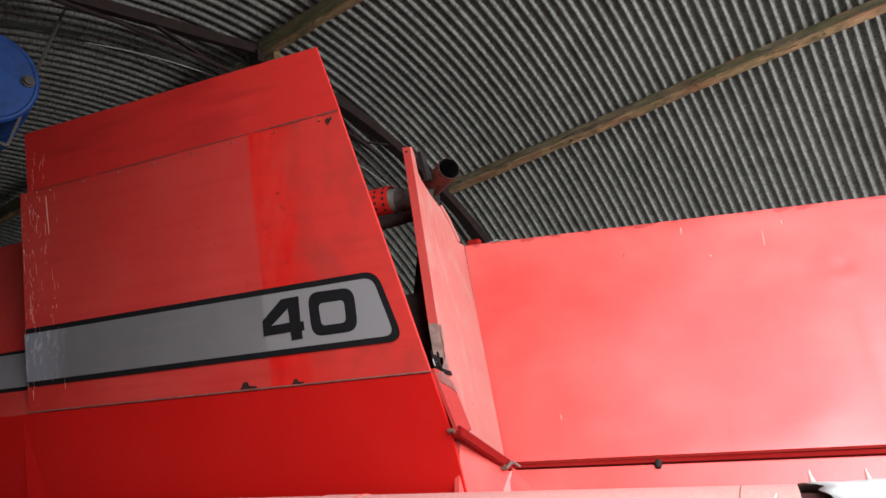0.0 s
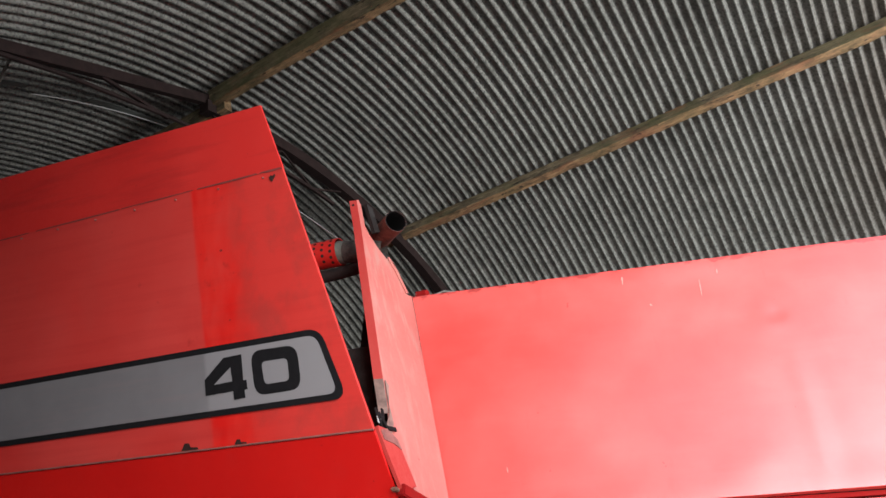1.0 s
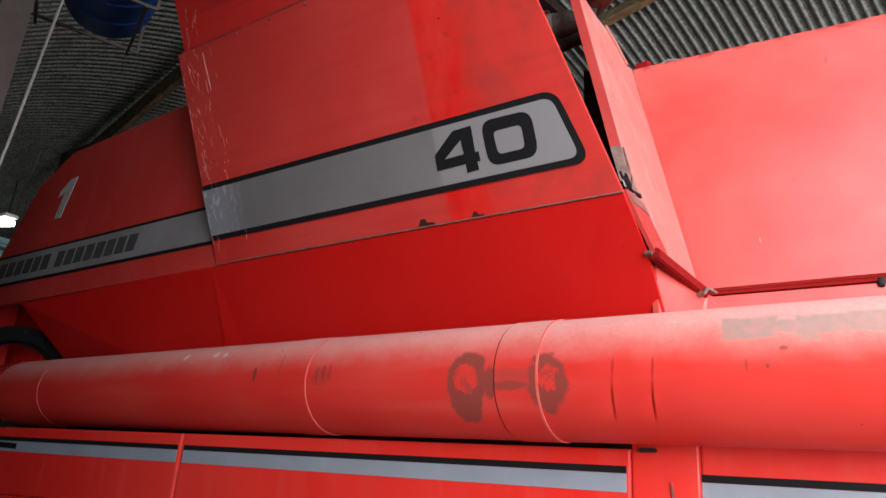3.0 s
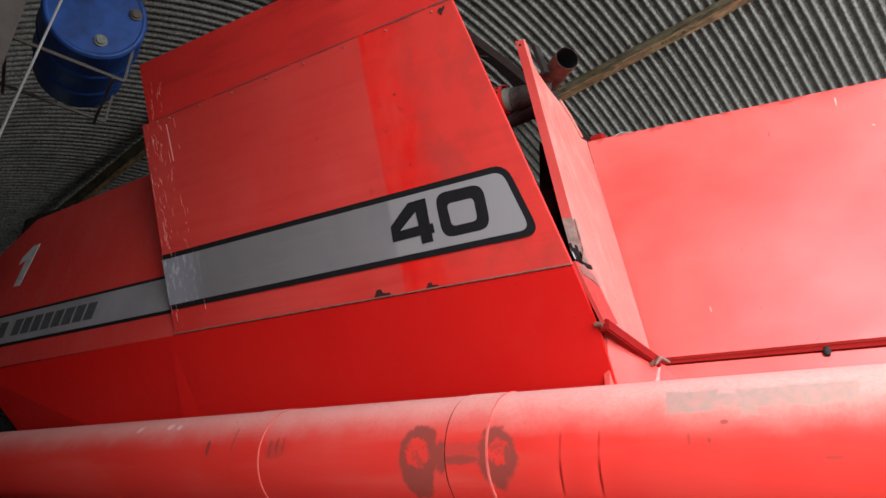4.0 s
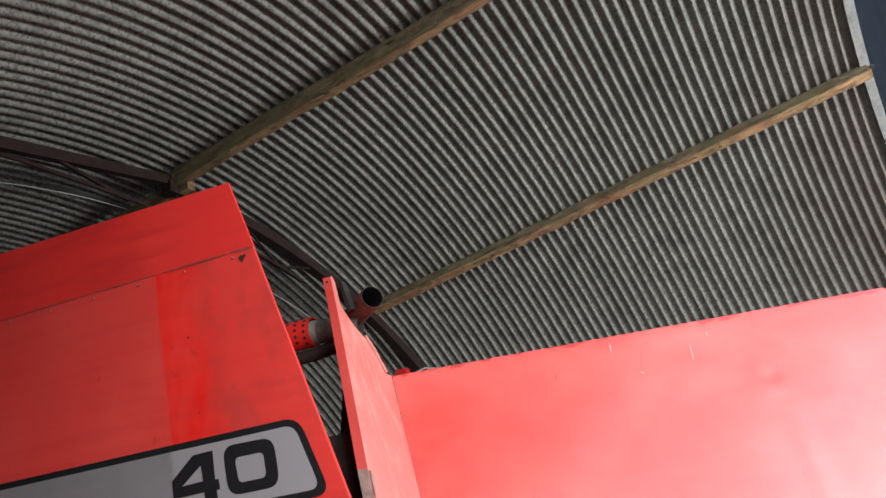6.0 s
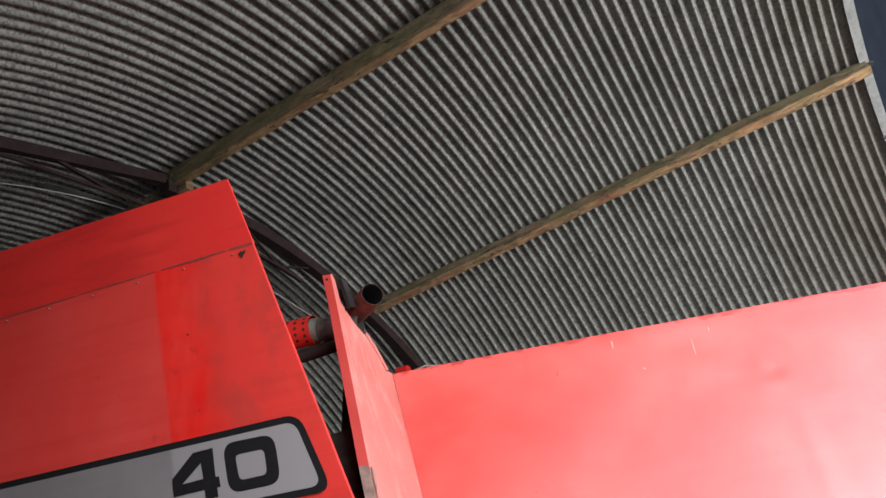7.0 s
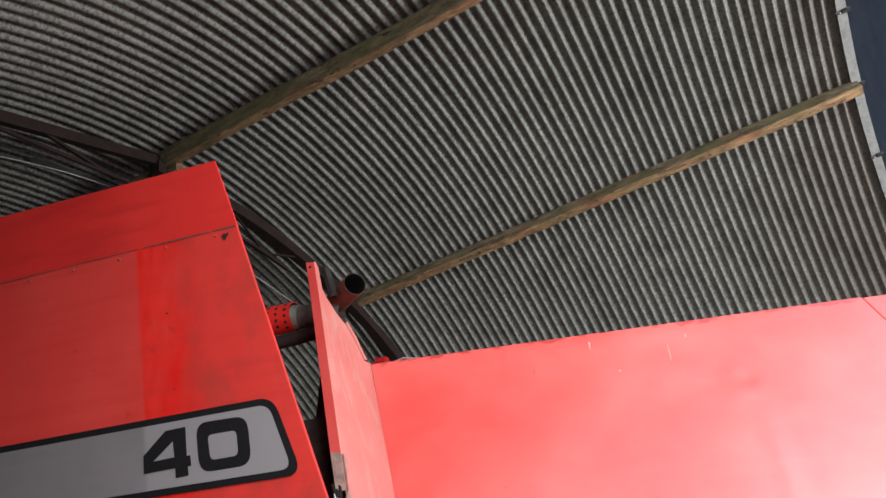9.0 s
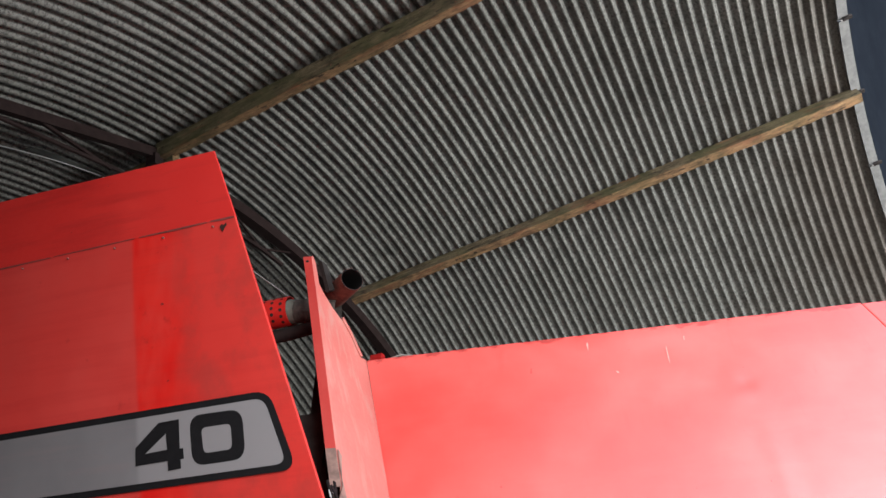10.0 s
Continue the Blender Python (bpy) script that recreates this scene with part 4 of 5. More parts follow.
def hood_sheet():
    nx, nz = 96, 44
    verts, faces = [], []
    for i in range(nx + 1):
        for j in range(nz + 1):
            u, v = i / nx, j / nz
            lo, hi = -0.429 + 2.049 * u, -0.682 + 2.004 * u
            x, z = lo + (hi - lo) * v, (2.562 + 0.043 * u) * (1 - v) + 3.592 * v
            rim = min(1.0, 14 * min(u, 1 - u), 9 * min(v, 1 - v))
            verts.append(hood_face(x, z, dented(x, z) * rim - (0.001 if rim == 0 else 0)))
    n = len(verts)
    verts += [p - RN * 0.022 for p in verts]
    at = lambda i, j: i * (nz + 1) + j
    for i in range(nx):
        for j in range(nz):
            q = (at(i, j), at(i + 1, j), at(i + 1, j + 1), at(i, j + 1))
            faces += [q, tuple(n + k for k in q[::-1])]
    rim = [at(i, 0) for i in range(nx)] + [at(nx, j) for j in range(nz)] + [at(i, nz) for i in range(nx, 0, -1)] + [at(0, j) for j in range(nz, 0, -1)]
    for a, b in zip(rim, rim[1:] + rim[:1]):
        faces.append((a, n + a, n + b, b))
    bm = bmesh.new()
    vs = [bm.verts.new(p) for p in verts]
    for f in faces:
        bm.faces.new([vs[k] for k in f])
    return bm


hood = part("hood_side_panel", hood_sheet(), RED_HOOD, combine, "sun-bleached red hood panel", smooth=True)
for x0, z0, x1, z1, wide in ((0.258, 3.575, 0.257, 3.512, 0.006), (0.353, 3.394, 0.361, 3.385, 0.008), (0.560, 3.489, 0.558, 3.405, 0.004), (0.637, 3.530, 0.635, 3.508, 0.005), (-0.231, 2.735, -0.227, 2.713, 0.005)):
    scratch(lambda x, z, off: hood_face(x, z, off + dented(x, z) + 0.001), x0, z0, x1, z1, wide, 0.001, hood, SCUFF)
for x in (0.096,):
    part("latch", lathe([(0, 0.0), (0, 0.009), (0.015, 0.0125), (0.028, 0.008), (0.028, 0)], hood_face(x, 2.552, 0.006), hood_face(x, 2.552, 0.006) + Vector((0, -0.3, -1)), 12), DARK, combine, "small dark latch knob")
lamp = part("marker_lamp", lathe([(0, 0), (0, 0.018), (0.05, 0.02), (0.06, 0.012), (0.06, 0)], (-0.672, 2.80, 3.612), (-0.60, 2.80, 3.612), 20), RED_SHADE_AND_LENS, combine, "small dark red marker lamp", smooth=True)
part("lamp_wire", pipe([(-0.60, 2.805, 3.60), (-0.54, 2.80, 3.612), (-0.47, 2.81, 3.600), (-0.40, 2.82, 3.594)], 0.004, 6), STEEL, lamp, "thin grey wire")
part("lamp_base", box((-0.66, 2.79, 3.588), (-0.55, 2.83, 3.597), 0.002), STEEL, lamp)
for strip, wide in (([(2.120, 2.800), (2.138, 2.765), (2.145, 2.738)], 0.012), ([(2.140, 2.790), (2.185, 2.752), (2.250, 2.768)], 0.014), ([(2.165, 2.775), (2.175, 2.815)], 0.012)):
    bm = bmesh.new()
    for a, b in zip(strip, strip[1:]):
        bar(flap_face(*a, 0.012), flap_face(*b, 0.010), wide, 0.005, up=FN, bm=bm)
    part("torn_clip", bm, SOOT, combine, "torn black edge clip")
part("bare_patch", plate([flap_face(y, z, 0.008) for y, z in ((2.125, 2.79), (2.150, 2.77), (2.150, 2.745), (2.128, 2.755))], 0.003), WHITE_TRIM, combine, "bare pale metal patch")
part("worn_corner", plate([flap_face(y, z, 0.003) for y, z in ((2.262, 2.960), (2.283, 2.945), (2.268, 2.905), (2.250, 2.860), (2.256, 2.800), (2.240, 2.765), (2.206, 2.735), (2.190, 2.760), (2.243, 2.830))], 0.003), BARE_METAL, flap, "worn bare metal corner")
part("corner_bracket", box((-0.478, 2.160, 2.546), (-0.456, 2.185, 2.558), 0.003), RUST, flap, "rusty corner bracket")
part("hinge_pin", pipe([flap_face(2.50, 2.505, 0.03), flap_face(2.535, 2.53, 0.036), flap_face(2.575, 2.545, 0.032), flap_face(2.60, 2.53, 0.045)], [0.004, 0.007, 0.006, 0.004], 8), BARE_METAL, combine, "bent grimy hinge pin")
part("hinge_knuckle", lathe([(0, 0.0), (0, 0.010), (0.012, 0.013), (0.030, 0.011), (0.036, 0.0)], flap_face(2.515, 2.518, 0.012), flap_face(2.60, 2.545, 0.014), 12), RUST, combine, "rusty hinge knuckle")
gusset = [(-0.450, 2.596, 2.531), (-0.403, 2.600, 2.541), (-0.200, 2.594, 2.435), (-0.160, 2.570, 2.30), (-0.440, 2.55, 2.30)]
part("corner_gusset", plate([Vector(p) - Vector((-0.054, 0.984, -0.167)) * (0.003 + 0.012 * k) for p, k in zip(gusset, (1, 0, 0, 0.4, 1))], 0.004), RED_HOOD, combine, "sun-bleached red corner gusset")
part("hood_rear_panel", plate([hood_face(x, z, -0.004) for x, z in [(1.626, 2.605), (2.9, 2.63), (2.7, 3.60), (1.328, 3.592)]], 0.025, 0.006), RED_HOOD, combine, "sun-bleached red hood panel")
# The lip is coloured dark for the shade under the hood's edge.
part("hood_lip", plate([hood_face(x, z, -0.024) for x, z in [(-0.425, 2.550), (2.9, 2.603), (2.9, 2.62), (-0.428, 2.566)]], 0.012, 0.003), RED_SHADE_AND_LENS, combine, "red folded lip, underside shade painted in")
part("hood_gap", plate([hood_face(x, z, -0.04) for x, z in [(-0.42, 2.50), (2.9, 2.55), (2.9, 2.66), (-0.42, 2.62)]], 0.02), DARK, combine, "dark open seam")
part("hood_lower_panel", plate([Vector((-0.405, 2.598, 2.532)), Vector((2.9, 2.79, 2.588)), Vector((2.9, 2.70, 2.0)), Vector((-0.36, 2.51, 2.0))][::-1], 0.02, 0.004), RED_HOOD, combine, "sun-bleached red lower hood panel")
part("rear_bulkhead", plate([Vector((-0.47, 2.30, 2.0)), Vector((-0.345, 2.50, 2.0)), Vector((-0.398, 2.59, 2.545)), Vector((-0.47, 2.26, 2.55))], 0.02), RED_HOOD, combine)
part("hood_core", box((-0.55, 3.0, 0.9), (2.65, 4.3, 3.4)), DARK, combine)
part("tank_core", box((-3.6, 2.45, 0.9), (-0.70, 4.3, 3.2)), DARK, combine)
# Unseen tank walls, added to keep the gable's light off the far bay.
bm = bmesh.new()
low, high = ([Vector((x, y, z)) for x, y in ((-2.20, y0), (-0.95 - shift, y0), (-1.95, 4.75), (-2.20, 4.75))] for y0, z, shift in ((2.14, 2.72, 0.0), (1.80, 3.80, 0.18)))
bottom, top = [bm.verts.new(p) for p in low], [bm.verts.new(p) for p in high]
bm.faces.new(bottom), bm.faces.new(top)
for i in range(4):
    j = (i + 1) % 4
    bm.faces.new((bottom[i], bottom[j], top[j], top[i]))
part("tank_body", bm, RED, combine, "unseen red sheet walls of the grain tank, added to block light")

# lower side doors
def door_face(x, z, off=0.0):
    return Vector((x, 2.2 - off, z))


for x0, x1 in ((-4.1, -2.376), (-2.362, -0.54), (-0.36, 2.6)):
    sink = 0.0 if x0 < -0.5 else 0.02
    low = [(x0, 1.735)] if x0 > -4 else [(x0, 1.85), (-3.85, 1.84), (-3.80, 1.735)]
    d = part("side_door", plate([*(door_face(a, z, -sink) for a, z in low), door_face(x1, 1.735, -sink), door_face(x1, 2.03 + 1.4 * sink - 0.0125 * (x1 + 2.4), -sink), door_face(x0, 2.03 + 1.4 * sink - 0.0125 * (x0 + 2.4), -sink)], 0.03, 0.008), RED, combine)
    s0 = max(x0, -3.78)
    part("skirt", plate([door_face(s0, 1.0, -0.12), door_face(x1, 1.0, -0.12), door_face(x1, 1.733, -sink - 0.012), door_face(s0, 1.733, -sink - 0.012)], 0.02), RED, d)
    a, b = x0 + (0.0 if x0 < -3 else 0.012), x1 - 0.012
    if x0 > -1:
        a = x0 + 0.0
    drop = 0.011 if x0 > -1 else 0.0
    za, zb = 1.984 - drop - 0.0125 * (a + 2.37), 1.984 - drop - 0.0125 * (b + 2.37)
    part("black_line", plate([door_face(a, za - 0.019, 0.002 - sink), door_face(b, zb - 0.019, 0.002 - sink), door_face(b, zb, 0.002 - sink), door_face(a, za, 0.002 - sink)], 0.002), BLACK_EDGE, d, "black decal line")
    part("grey_line", plate([door_face(a, za - 0.068, 0.002 - sink), door_face(b, zb - 0.068, 0.002 - sink), door_face(b, zb - 0.0195, 0.002 - sink), door_face(a, za - 0.0195, 0.002 - sink)], 0.002), BLUE_GREY, d, "blue-grey decal stripe")
part("door_pillar", plate([door_face(-0.5385, 1.0, -0.003), door_face(-0.361, 1.0, -0.003), door_face(-0.361, 2.032, -0.003), door_face(-0.5385, 2.028, -0.003)], 0.04, 0.006), RED, combine)


# unloading auger along the side
def auger_axis(x):
    return Vector((x, 2.077 - 0.081 * x, 2.173 - 0.019 * x))


def auger():
    """The tube, with two vertical dents in its side."""
    bm = bmesh.new()
    xs = [-3.95 + 0.03 * i for i in range(111)] + [-0.63 + 0.003 * i for i in range(97)] + [-0.33 + 0.025 * i for i in range(32)] + [0.46]
    rings, seg, nx = [], 96, len(xs) - 1
    for i in range(nx + 1):
        x = xs[i]
        c = auger_axis(x)
        ring = []
        for k in range(seg):
            a = 2 * math.pi * k / seg
            cy, sz = math.cos(a), math.sin(a)
            r = 0.17
            if cy > 0.2:
                for cx, depth in ((-0.506, 0.006), (-0.403, 0.0065)):
                    if -0.75 < sz < 0.12:
                        edge = (0.55 + 0.45 * math.sin(9 * sz)) * math.sin(math.pi * (sz + 0.75) / 0.87) ** 0.4
                        off = x - cx - 0.012 * sz
                        r += edge * depth * (-math.exp(off / 0.020) if off < 0 else 0.3 * math.exp(-(off - 0.006) / 0.010) if off > 0.006 else -1.0 + 1.3 * off / 0.006)
            ring.append(bm.verts.new(c + Vector((0, -r * math.cos(a), r * sz))))
        rings.append(ring)
    for r0, r1 in zip(rings, rings[1:]):
        for k in range(seg):
            bm.faces.new((r0[k], r0[(k + 1) % seg], r1[(k + 1) % seg], r1[k]))
    return part("auger_tube", bm, AUGER_PAINT, combine, "dusty red unloading auger tube", smooth=True)


tube = auger()
A0, A1 = auger_axis(-3.95), auger_axis(0.46)


def auger_ring(name, x, wide, proud, mat, label=""):
    d = (A1 - A0).normalized()
    c = auger_axis(x)
    bm = lathe([(0, 0.168), (0, 0.17 + proud), (wide, 0.17 + proud), (wide, 0.168)], c, c + d, 64)
    return part(name, bm, mat, tube, label, smooth=False)


auger_ring("weld_ring", -1.589, 0.005, 0.002, WELD_RED)
auger_ring("weld_ring", -0.705, 0.006, 0.003, WELD_RED)
auger_ring("joint_band", -0.834, 0.130, 0.0022, AUGER_PAINT)
auger_ring("joint_band", -1.721, 0.133, 0.0022, AUGER_PAINT)
auger_ring("joint_line", -0.838, 0.004, 0.0005, GRIME)
auger_ring("joint_line", -1.724, 0.003, 0.0005, EDGE_BROWN)
auger_ring("joint_line", -3.475, 0.003, 0.0008, RED_DUSTY)
auger_ring("joint_line", 0.341, 0.0025, 0.0005, EDGE_BROWN)
fc, fd = Vector((-3.986, 2.315, 2.305)), Vector((0.94, -0.34, 0.0))
flange = part("flange", lathe([(-0.03, 0.20), (-0.03, 0.295), (0.025, 0.295), (0.025, 0.215)], fc, fc + fd, 48), SOOT, tube, "black bolted flange ring")
f_side = fd.cross(Vector((0, 0, 1)))
flange_bolt = None
for k in range(12):
    a = 2 * math.pi * k / 12
    c = fc + fd * 0.025 + f_side * 0.262 * math.cos(a) + Vector((0, 0, 0.262 * math.sin(a)))
    if flange_bolt is None:
        at_first = c
        flange_bolt = part("flange_bolt", lathe([(0, 0.0), (0.02, 0.0), (0.02, 0.011), (0, 0.012)], c, c + fd, 6), DARK, flange)
    else:
        ob = new("flange_bolt", flange_bolt.data)
        ob.parent, ob.location = flange, c - at_first
elbow = [auger_axis(-3.95), auger_axis(-4.1), auger_axis(-4.22) + Vector((0, 0.06, 0)), auger_axis(-4.28) + Vector((0, 0.2, 0)), auger_axis(-4.28) + Vector((0, 0.5, 0))]
part("feeder_housing", box((-5.4, 2.46, 1.5), (-4.02, 3.2, 2.86), 0.02), RED_SHADED, combine)
part("platform_side", box((-5.6, 2.30, 2.10), (-4.34, 2.44, 2.79), 0.02), RED, combine)
part("auger_elbow", pipe(elbow, 0.172, 40), RED, tube, smooth=True)
# spout with its white sleeve
d = (A1 - A0).normalized()
spout = part("spout_rim", lathe([(0, 0.160), (0, 0.1705), (0.006, 0.1705), (0.006, 0.160), (-0.25, 0.160)], auger_axis(0.455), auger_axis(0.455) + d, 48), AUGER_PAINT, tube)
# Added inner drum, coloured dark for the shade inside the open spout.
part("throat_shade_drum", lathe([(0.0, 0.158), (0.004, 0.150), (0.5, 0.150), (0.5, 0.0)], auger_axis(0.458), auger_axis(0.458) + d, 40), THROAT, spout, "added drum coloured dark for the throat's shade")
bm = bmesh.new()
rows = []
for i in range(15):
    row = []
    for k in range(29):
        a = math.radians(-35 + 190 * k / 28)
        ragged = (0.010 * math.sin(k * 2.3) + 0.008 * math.sin(k * 5.1)) * min(1.0, max(0.0, math.cos(a)) * 4)
        x = 0.464 + 0.085 * max(0.0, math.cos(a)) ** 1.2 + ragged * (1 - i / 14) + 0.55 * i / 14
        r = 0.1735 + 0.004 * math.sin(1.3 * k + i * 0.8) * min(1.0, i / 3) + 0.018 * (i / 14) ** 2
        row.append(bm.verts.new(auger_axis(x) + Vector((0, -r * math.cos(a), r * math.sin(a)))))
    rows.append(row)
for r0, r1 in zip(rows, rows[1:]):
    for k in range(28):
        bm.faces.new((r0[k], r0[k + 1], r1[k + 1], r1[k]))
sleeve = part("spout_sleeve", bm, SLEEVE, spout, "ragged white plastic sleeve", smooth=True)
solid = sleeve.modifiers.new("thickness", "SOLIDIFY")
solid.thickness = 0.003
for x in (0.497, 0.613):
    part("hook", pipe([auger_axis(x) + Vector((0, -0.01, 0.170)), auger_axis(x) + Vector((-0.002, -0.012, 0.184)), auger_axis(x) + Vector((-0.004, -0.012, 0.194)), auger_axis(x - 0.003) + Vector((0, -0.012, 0.203))], [0.009, 0.005, 0.0035, 0.0015], 8), HOOK_PINK, tube, "pale tapered hook")
part("chafe_mark", pipe([auger_axis(0.412) + Vector((0, -0.112, 0.129)), auger_axis(0.405) + Vector((0, -0.126, 0.115))], [0.001, 0.0022], 6), WHITE, tube, "pale chafe mark")

# ---- exhaust ----
exhaust = thing("exhaust", "rusty exhaust pipe with a red perforated heat shield", "exhaust pipe")
HS0, HS1 = Vector((-1.20, 2.60, 3.785)), Vector((-0.975, 2.59, 3.785))
shield = part("heat_shield", lathe([(0, 0.066), (0.225, 0.066), (0.225, 0.062), (0, 0.062)], HS0, HS1, 40), RED_BRIGHT, exhaust, "red perforated heat shield", smooth=True)
hd = (HS1 - HS0).normalized()
first_hole = None
for i in range(5):
    for k in range(7):
        a = math.radians(-75 + 25 * k + (12 if i % 2 else 0))
        n = Vector((0, -math.cos(a), math.sin(a)))
        c = HS0 + hd * (0.03 + 0.042 * i) + n * 0.0665
        bm = lathe([(0, 0), (0, 0.0078), (-0.003, 0.0078)], c, c + n, 10)
        part("hole", bm, DARK, shield, "dark punched hole")
part("silencer", lathe([(0, 0.03), (0, 0.052), (0.1, 0.052), (0.12, 0.044), (0.22, 0.044)], (-0.98, 2.59, 3.78), (-0.78, 2.60, 3.765), 32), SILENCER, exhaust, "flaking grey silencer end", smooth=True)
part("cross_pipe", pipe([(-1.3, 2.66, 3.70), (-1.0, 2.64, 3.70), (-0.76, 2.62, 3.72)], 0.03, 20), DARK, exhaust, "sooty dark pipe", smooth=True)
TIP, TAIL = Vector((-0.655, 2.475, 3.812)), Vector((0.70, -0.70, -0.14)).normalized()
TAIL_BASE = TIP - TAIL * 0.26
tail = part("tail_pipe", lathe([(0, 0.050), (0.26, 0.050), (0.26, 0.0465), (0.10, 0.0465)], TAIL_BASE, TIP, 36), PIPE, exhaust, "heat-tinted tail pipe with a dark open end", smooth=True)
part("tail_pipe_bore", lathe([(0.2605, 0.0492), (0.2605, 0.0460), (0.03, 0.0460), (0.03, 0.0)], TAIL_BASE, TIP, 36), SOOT, tail, "sooty bore", smooth=True)
part("elbow", pipe([(-0.93, 2.63, 3.765), (-0.89, 2.655, 3.80), TAIL_BASE + TAIL * 0.01], 0.047, 24), PIPE, exhaust, smooth=True)
stay = part("stay_wire", pipe([(-1.52, 2.62, 3.79), (-1.50, 2.62, 4.30), (-1.259, 2.62, 4.107), (-1.146, 2.62, 4.006), (-0.917, 2.62, 3.796)], 0.0022, 8), ROPE, exhaust, "thin pale stay wire", smooth=True)
part("stay_clip", box((-0.935, 2.605, 3.775), (-0.905, 2.635, 3.80), 0.003), DARK, stay)
part("silencer_collar", lathe([(-0.006, 0.03), (-0.006, 0.055), (0.004, 0.056), (0.012, 0.0535), (0.028, 0.0535), (0.034, 0.03)], (-0.98, 2.59, 3.78), (0.02, 2.64, 3.705), 32), BUNG_PALE, exhaust, "pale flaking collar", smooth=True)
mount = part("flap_mount", plate([(-0.800, 2.435, 3.90), (-0.785, 2.465, 3.895), (-0.755, 2.50, 3.78), (-0.765, 2.47, 3.76)], 0.02, 0.003), DARK, exhaust, "dark bolted bracket plate")

# added black sheet that stands for the shade in the gap behind the tank
part("gap_shade_sheet", plate([(-0.80, 2.52, 2.5), (-0.50, 2.40, 2.5), (-0.62, 2.50, 3.0), (-0.745, 2.60, 3.40), (-0.79, 2.62, 3.52), (-0.815, 2.56, 3.50), (-0.78, 2.48, 3.22), (-0.84, 2.46, 3.17)], 0.05), DARK, combine, "added black sheet for the unlit engine bay")

# ---- blue drum on its cradle ----
drum = thing("drum", "dusty blue plastic drum lying on its side in a cradle", "drum")
dc, dd = Vector((-2.70, 1.645, 4.22)), Vector((0.88, -0.44, -0.18)).normalized()
body = part("drum_body", lathe([(-0.005, 0.0), (-0.005, 0.205), (-0.001, 0.213), (-0.003, 0.222), (-0.014, 0.231), (-0.04, 0.231), (-0.24, 0.234), (-0.26, 0.241), (-0.28, 0.234), (-0.50, 0.234), (-0.52, 0.241), (-0.54, 0.234), (-0.76, 0.230), (-0.78, 0.217), (-0.78, 0.0)], dc, dc + dd, 64), BLUE, drum)
d_side = dd.cross(Vector((0, 0, 1))).normalized()
d_up = d_side.cross(dd).normalized()
for su, uu, mat, label in ((-0.166, 0.062, POST_STEEL, "grey bung"), (-0.054, -0.134, BUNG_PALE, "grubby olive bung"), (0.085, 0.165, WHITE_TRIM, "white bung")):
    c = dc + d_side * su + d_up * uu - dd * 0.005
    part("bung", lathe([(0, 0.030), (0.010, 0.030), (0.012, 0.022), (0.022, 0.020), (0.022, 0.0)], c, c + dd, 20), mat, body, label)
cradle = thing("drum_cradle", "thin rusty steel cradle slung under the roof with a drum", "cradle")
for back in (0.0, 0.66):
    c = Vector((-2.657, 1.847, 3.936)) - dd * back
    part("strap", bar(c, c + d_up * 0.22 - dd * 0.03, 0.012, 0.006, up=dd), POST_STEEL, cradle)
    part("bottom_bar", bar(c, c + d_side * 0.56 + d_up * 0.02, 0.014, 0.014, up=dd), POST_STEEL, cradle)
    for k, lift in ((0.0, 0.22), (0.56, 0.02)):
        a = c + d_side * k + d_up * lift - dd * 0.03
        b = a + d_up * 0.30 - dd * (0.30 if back == 0 else -0.20)
        part("sling", pipe([a, b, (b.x, b.y, b.z + 0.75)], 0.005, 6), POST_STEEL, cradle, "thin grey sling")
for k in (0.05, 0.50):
    a = Vector((-2.657, 1.847, 3.936)) + d_side * k - d_up * 0.012
    part("runner", bar(a + dd * 0.03, a - dd * 0.70, 0.014, 0.014), POST_STEEL, cradle)
part("tank_front_top", box((-4.0, 2.25, 3.48), (-2.3, 4.2, 3.55), 0.004), DARK, combine)


# ---- beyond the machine ----
lamp_far = thing("tube_light", "lit white tube light hanging in the dark far bay", "lamp")
m, nt, b = material("lit_tube")
b.inputs["Emission Color"].default_value, b.inputs["Emission Strength"].default_value = (0.9, 1.0, 0.98, 1), 2.5
LIT = m
fa = Vector((-8.62, 4.04, 4.56))
part("tube", pipe([fa + Vector((-0.28, -0.12, -0.01)), fa + Vector((0.22, 0.10, 0.0))], 0.045, 12), LIT, lamp_far, "glowing tube")
part("reflector", box(fa + Vector((-0.30, -0.02, 0.05)), fa + Vector((0.26, 0.14, 0.09)), 0.01), WHITE, lamp_far)
for dx in (-0.22, 0.18):
    part("hanger", pipe([fa + Vector((dx, 0.05, 0.09)), fa + Vector((dx, 0.05, 1.0))], 0.008, 6), DARK, lamp_far)
TEAL = plain("pale_teal_paint", (0.16, 0.27, 0.28), 0.4, 0, 0.2, 4)
cabinet = thing("far_machine", "pale teal machine cab standing in the far bay", "machine")
part("cab", box((-9.6, 3.2, 0.0), (-8.2, 5.2, 4.18), 0.06), TEAL, cabinet)
part("cab_roof", box((-9.7, 3.1, 4.18), (-8.1, 5.3, 4.28), 0.03), TEAL, cabinet)

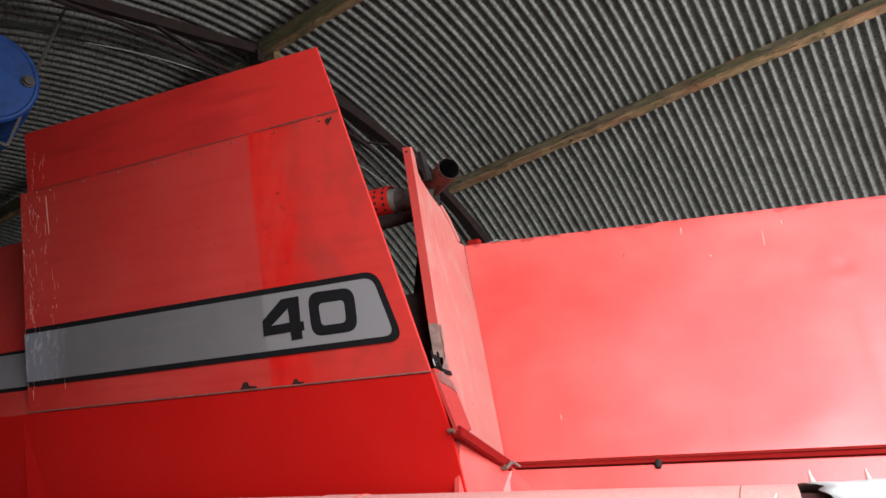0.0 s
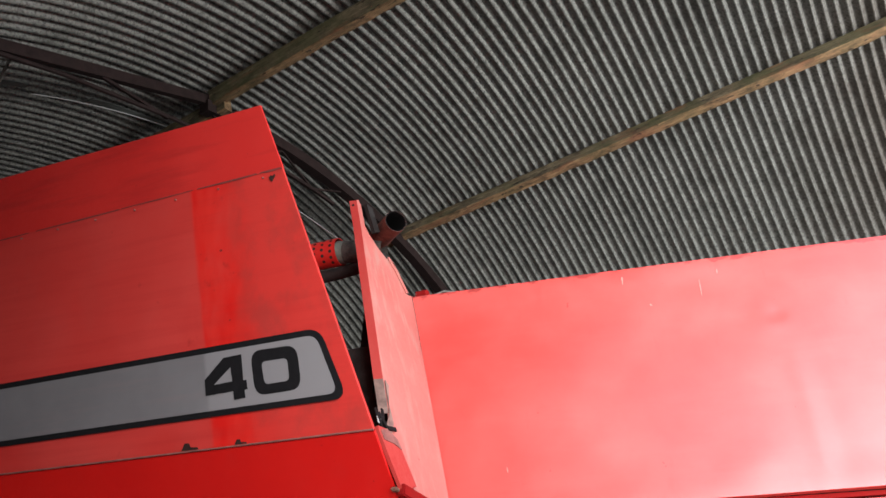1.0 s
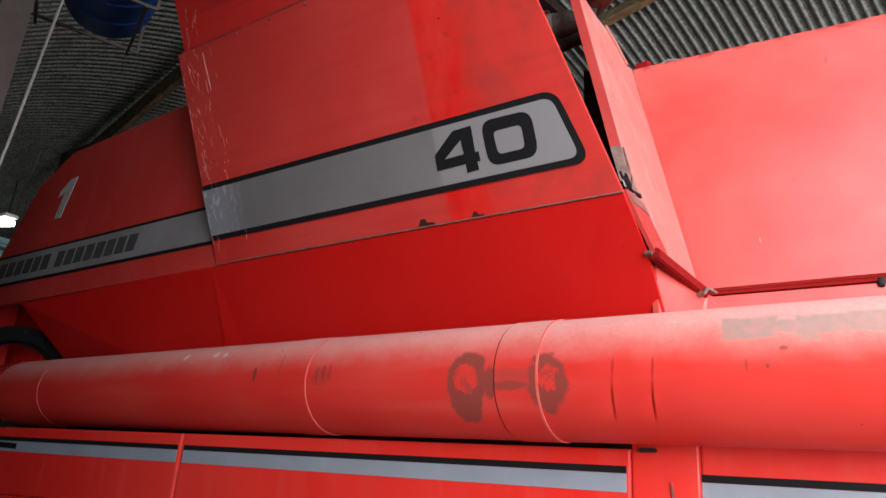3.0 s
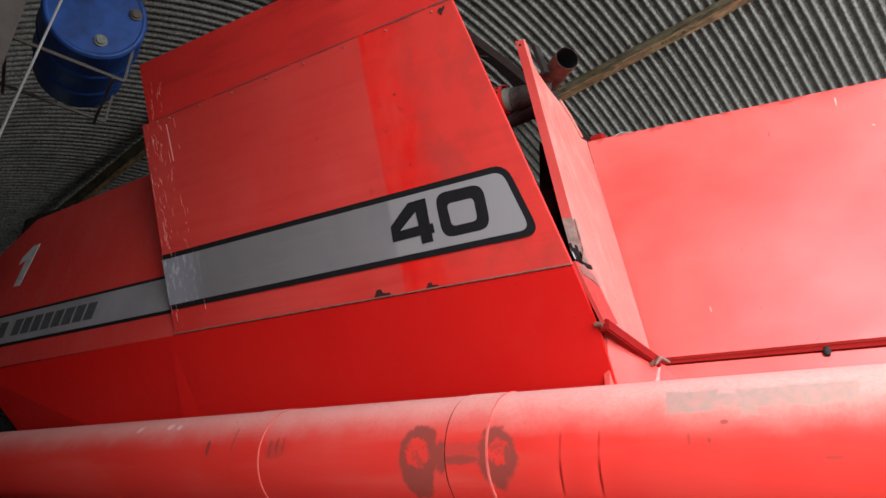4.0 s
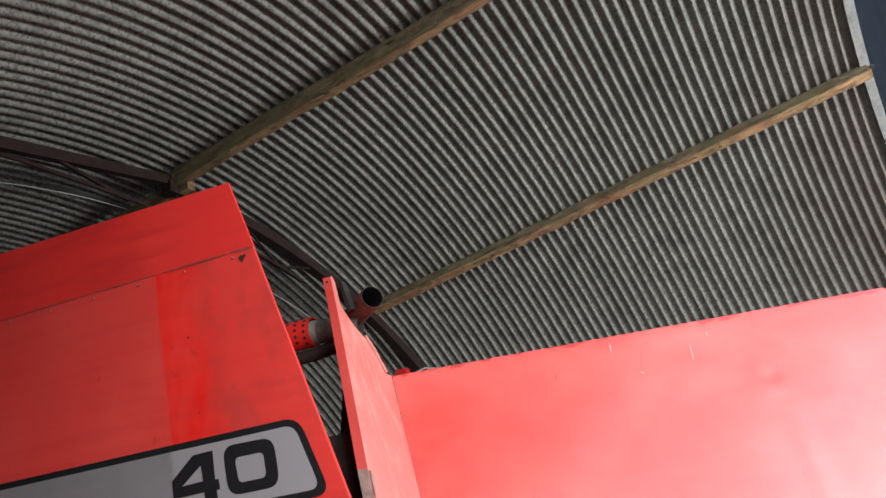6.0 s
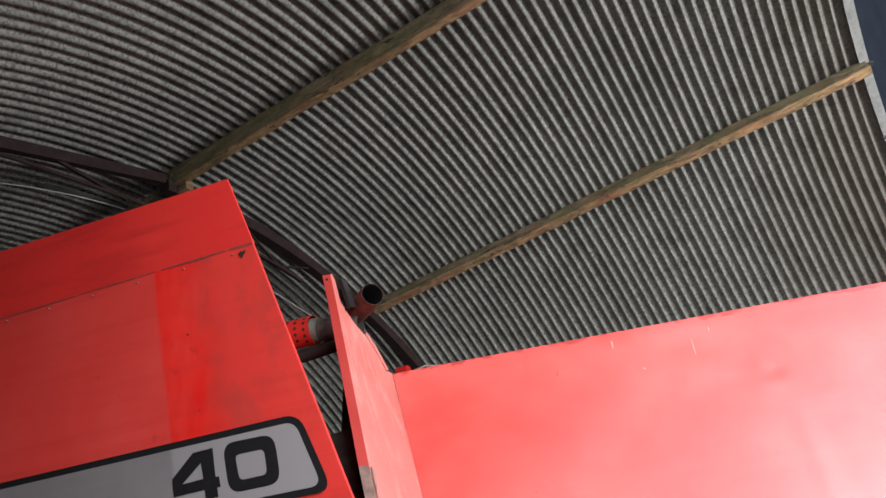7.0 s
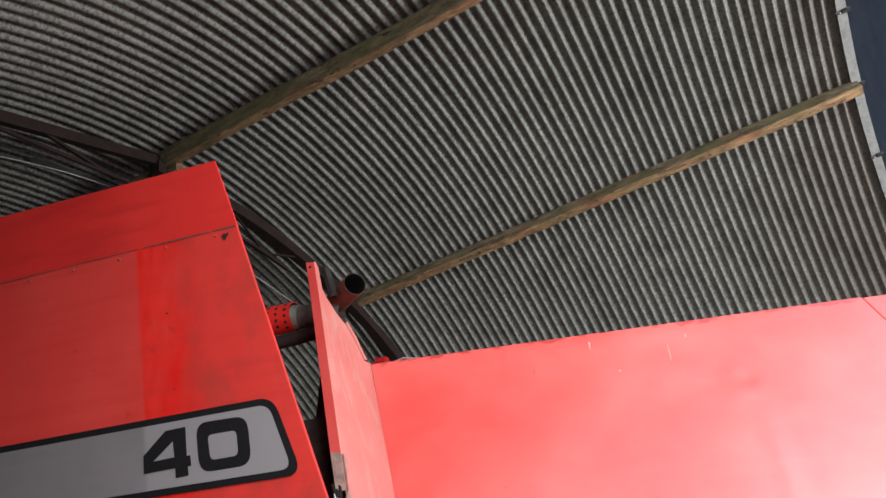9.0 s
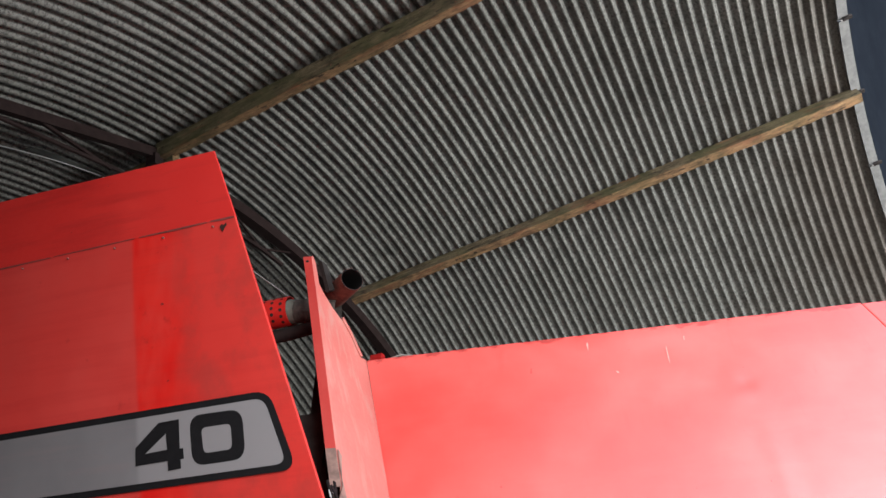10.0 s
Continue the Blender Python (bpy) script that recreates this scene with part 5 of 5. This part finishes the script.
part("air_intake", box((-4.12, 2.30, 3.40), (-3.66, 2.62, 3.74), 0.05), DARK, combine, "dark air intake behind the panel")
part("mirror_rod", pipe([(-4.05, 2.17, 3.64), (-4.09, 2.17, 3.46), (-4.135, 2.17, 3.25)], 0.005, 8), POST_STEEL, combine, "thin grey rod")
part("lettering_bar", plate([door_face(a, z, 0.003) for a, z in ((-4.03, 1.957), (-3.56, 1.943), (-3.56, 1.970), (-4.03, 1.985))], 0.002), BLACK_EDGE, combine, "dark lettering as a plain bar")
part("pillar_clip", box((-0.512, 2.175, 1.998), (-0.466, 2.20, 2.008), 0.003), DARK, combine, "dark grimy clip")
part("pillar_slot", plate([door_face(a, z, 0.003) for a, z in ((-0.434, 1.925), (-0.431, 1.925), (-0.424, 1.88), (-0.428, 1.872), (-0.433, 1.90))], 0.002), EDGE_BROWN, combine, "rusty slot")

# wheels under the machine
def wheel(x, y, r, wide):
    w = thing("wheel", "large black lugged tyre on a red combine wheel", "wheel", group="combine wheels")
    a, b = Vector((x, y, r)), Vector((x, y + 1, r))
    h = wide / 2
    prof = [(-h, r * 0.55), (-h, r * 0.80), (-h * 0.85, r * 0.95), (-h * 0.5, r * 0.985), (h * 0.5, r * 0.985), (h * 0.85, r * 0.95), (h, r * 0.8), (h, r * 0.55), (-h, r * 0.55)]
    tyre = part("tyre", lathe(prof, a, b, 48), RUBBER, w, smooth=True)
    for k in range(22):
        t = 2 * math.pi * k / 22
        p0 = a + Vector((math.cos(t) * r * 0.985, -h * 0.95, math.sin(t) * r * 0.985 - r * 0.0))
        p1 = a + Vector((math.cos(t + 0.12) * r * 0.985, 0.0, math.sin(t + 0.12) * r * 0.985))
        part("lug", bar(p0, p1, 0.045, 0.03, up=(math.cos(t), 0, math.sin(t))), RUBBER, tyre)
    part("rim", lathe([(-h * 0.9, r * 0.57), (-h * 0.3, r * 0.5), (-h * 0.25, r * 0.15), (-h * 0.4, r * 0.14), (-h * 0.4, 0.0)], a, b, 40), RED, w, smooth=False)


wheel(-4.7, 2.55, 0.86, 0.55)
wheel(1.6, 2.75, 0.55, 0.36)
wheel(-4.7, 4.1, 0.86, 0.55)
wheel(1.6, 4.0, 0.55, 0.36)
part("axle", pipe([(-4.7, 2.3, 0.86), (-4.7, 4.3, 0.86)], 0.09, 16), DARK, combine)
part("rear_axle", pipe([(1.6, 2.6, 0.55), (1.6, 4.2, 0.55)], 0.07, 16), DARK, combine)
part("chassis", box((-4.9, 2.9, 0.7), (2.2, 3.8, 1.0), 0.02), DARK, combine)
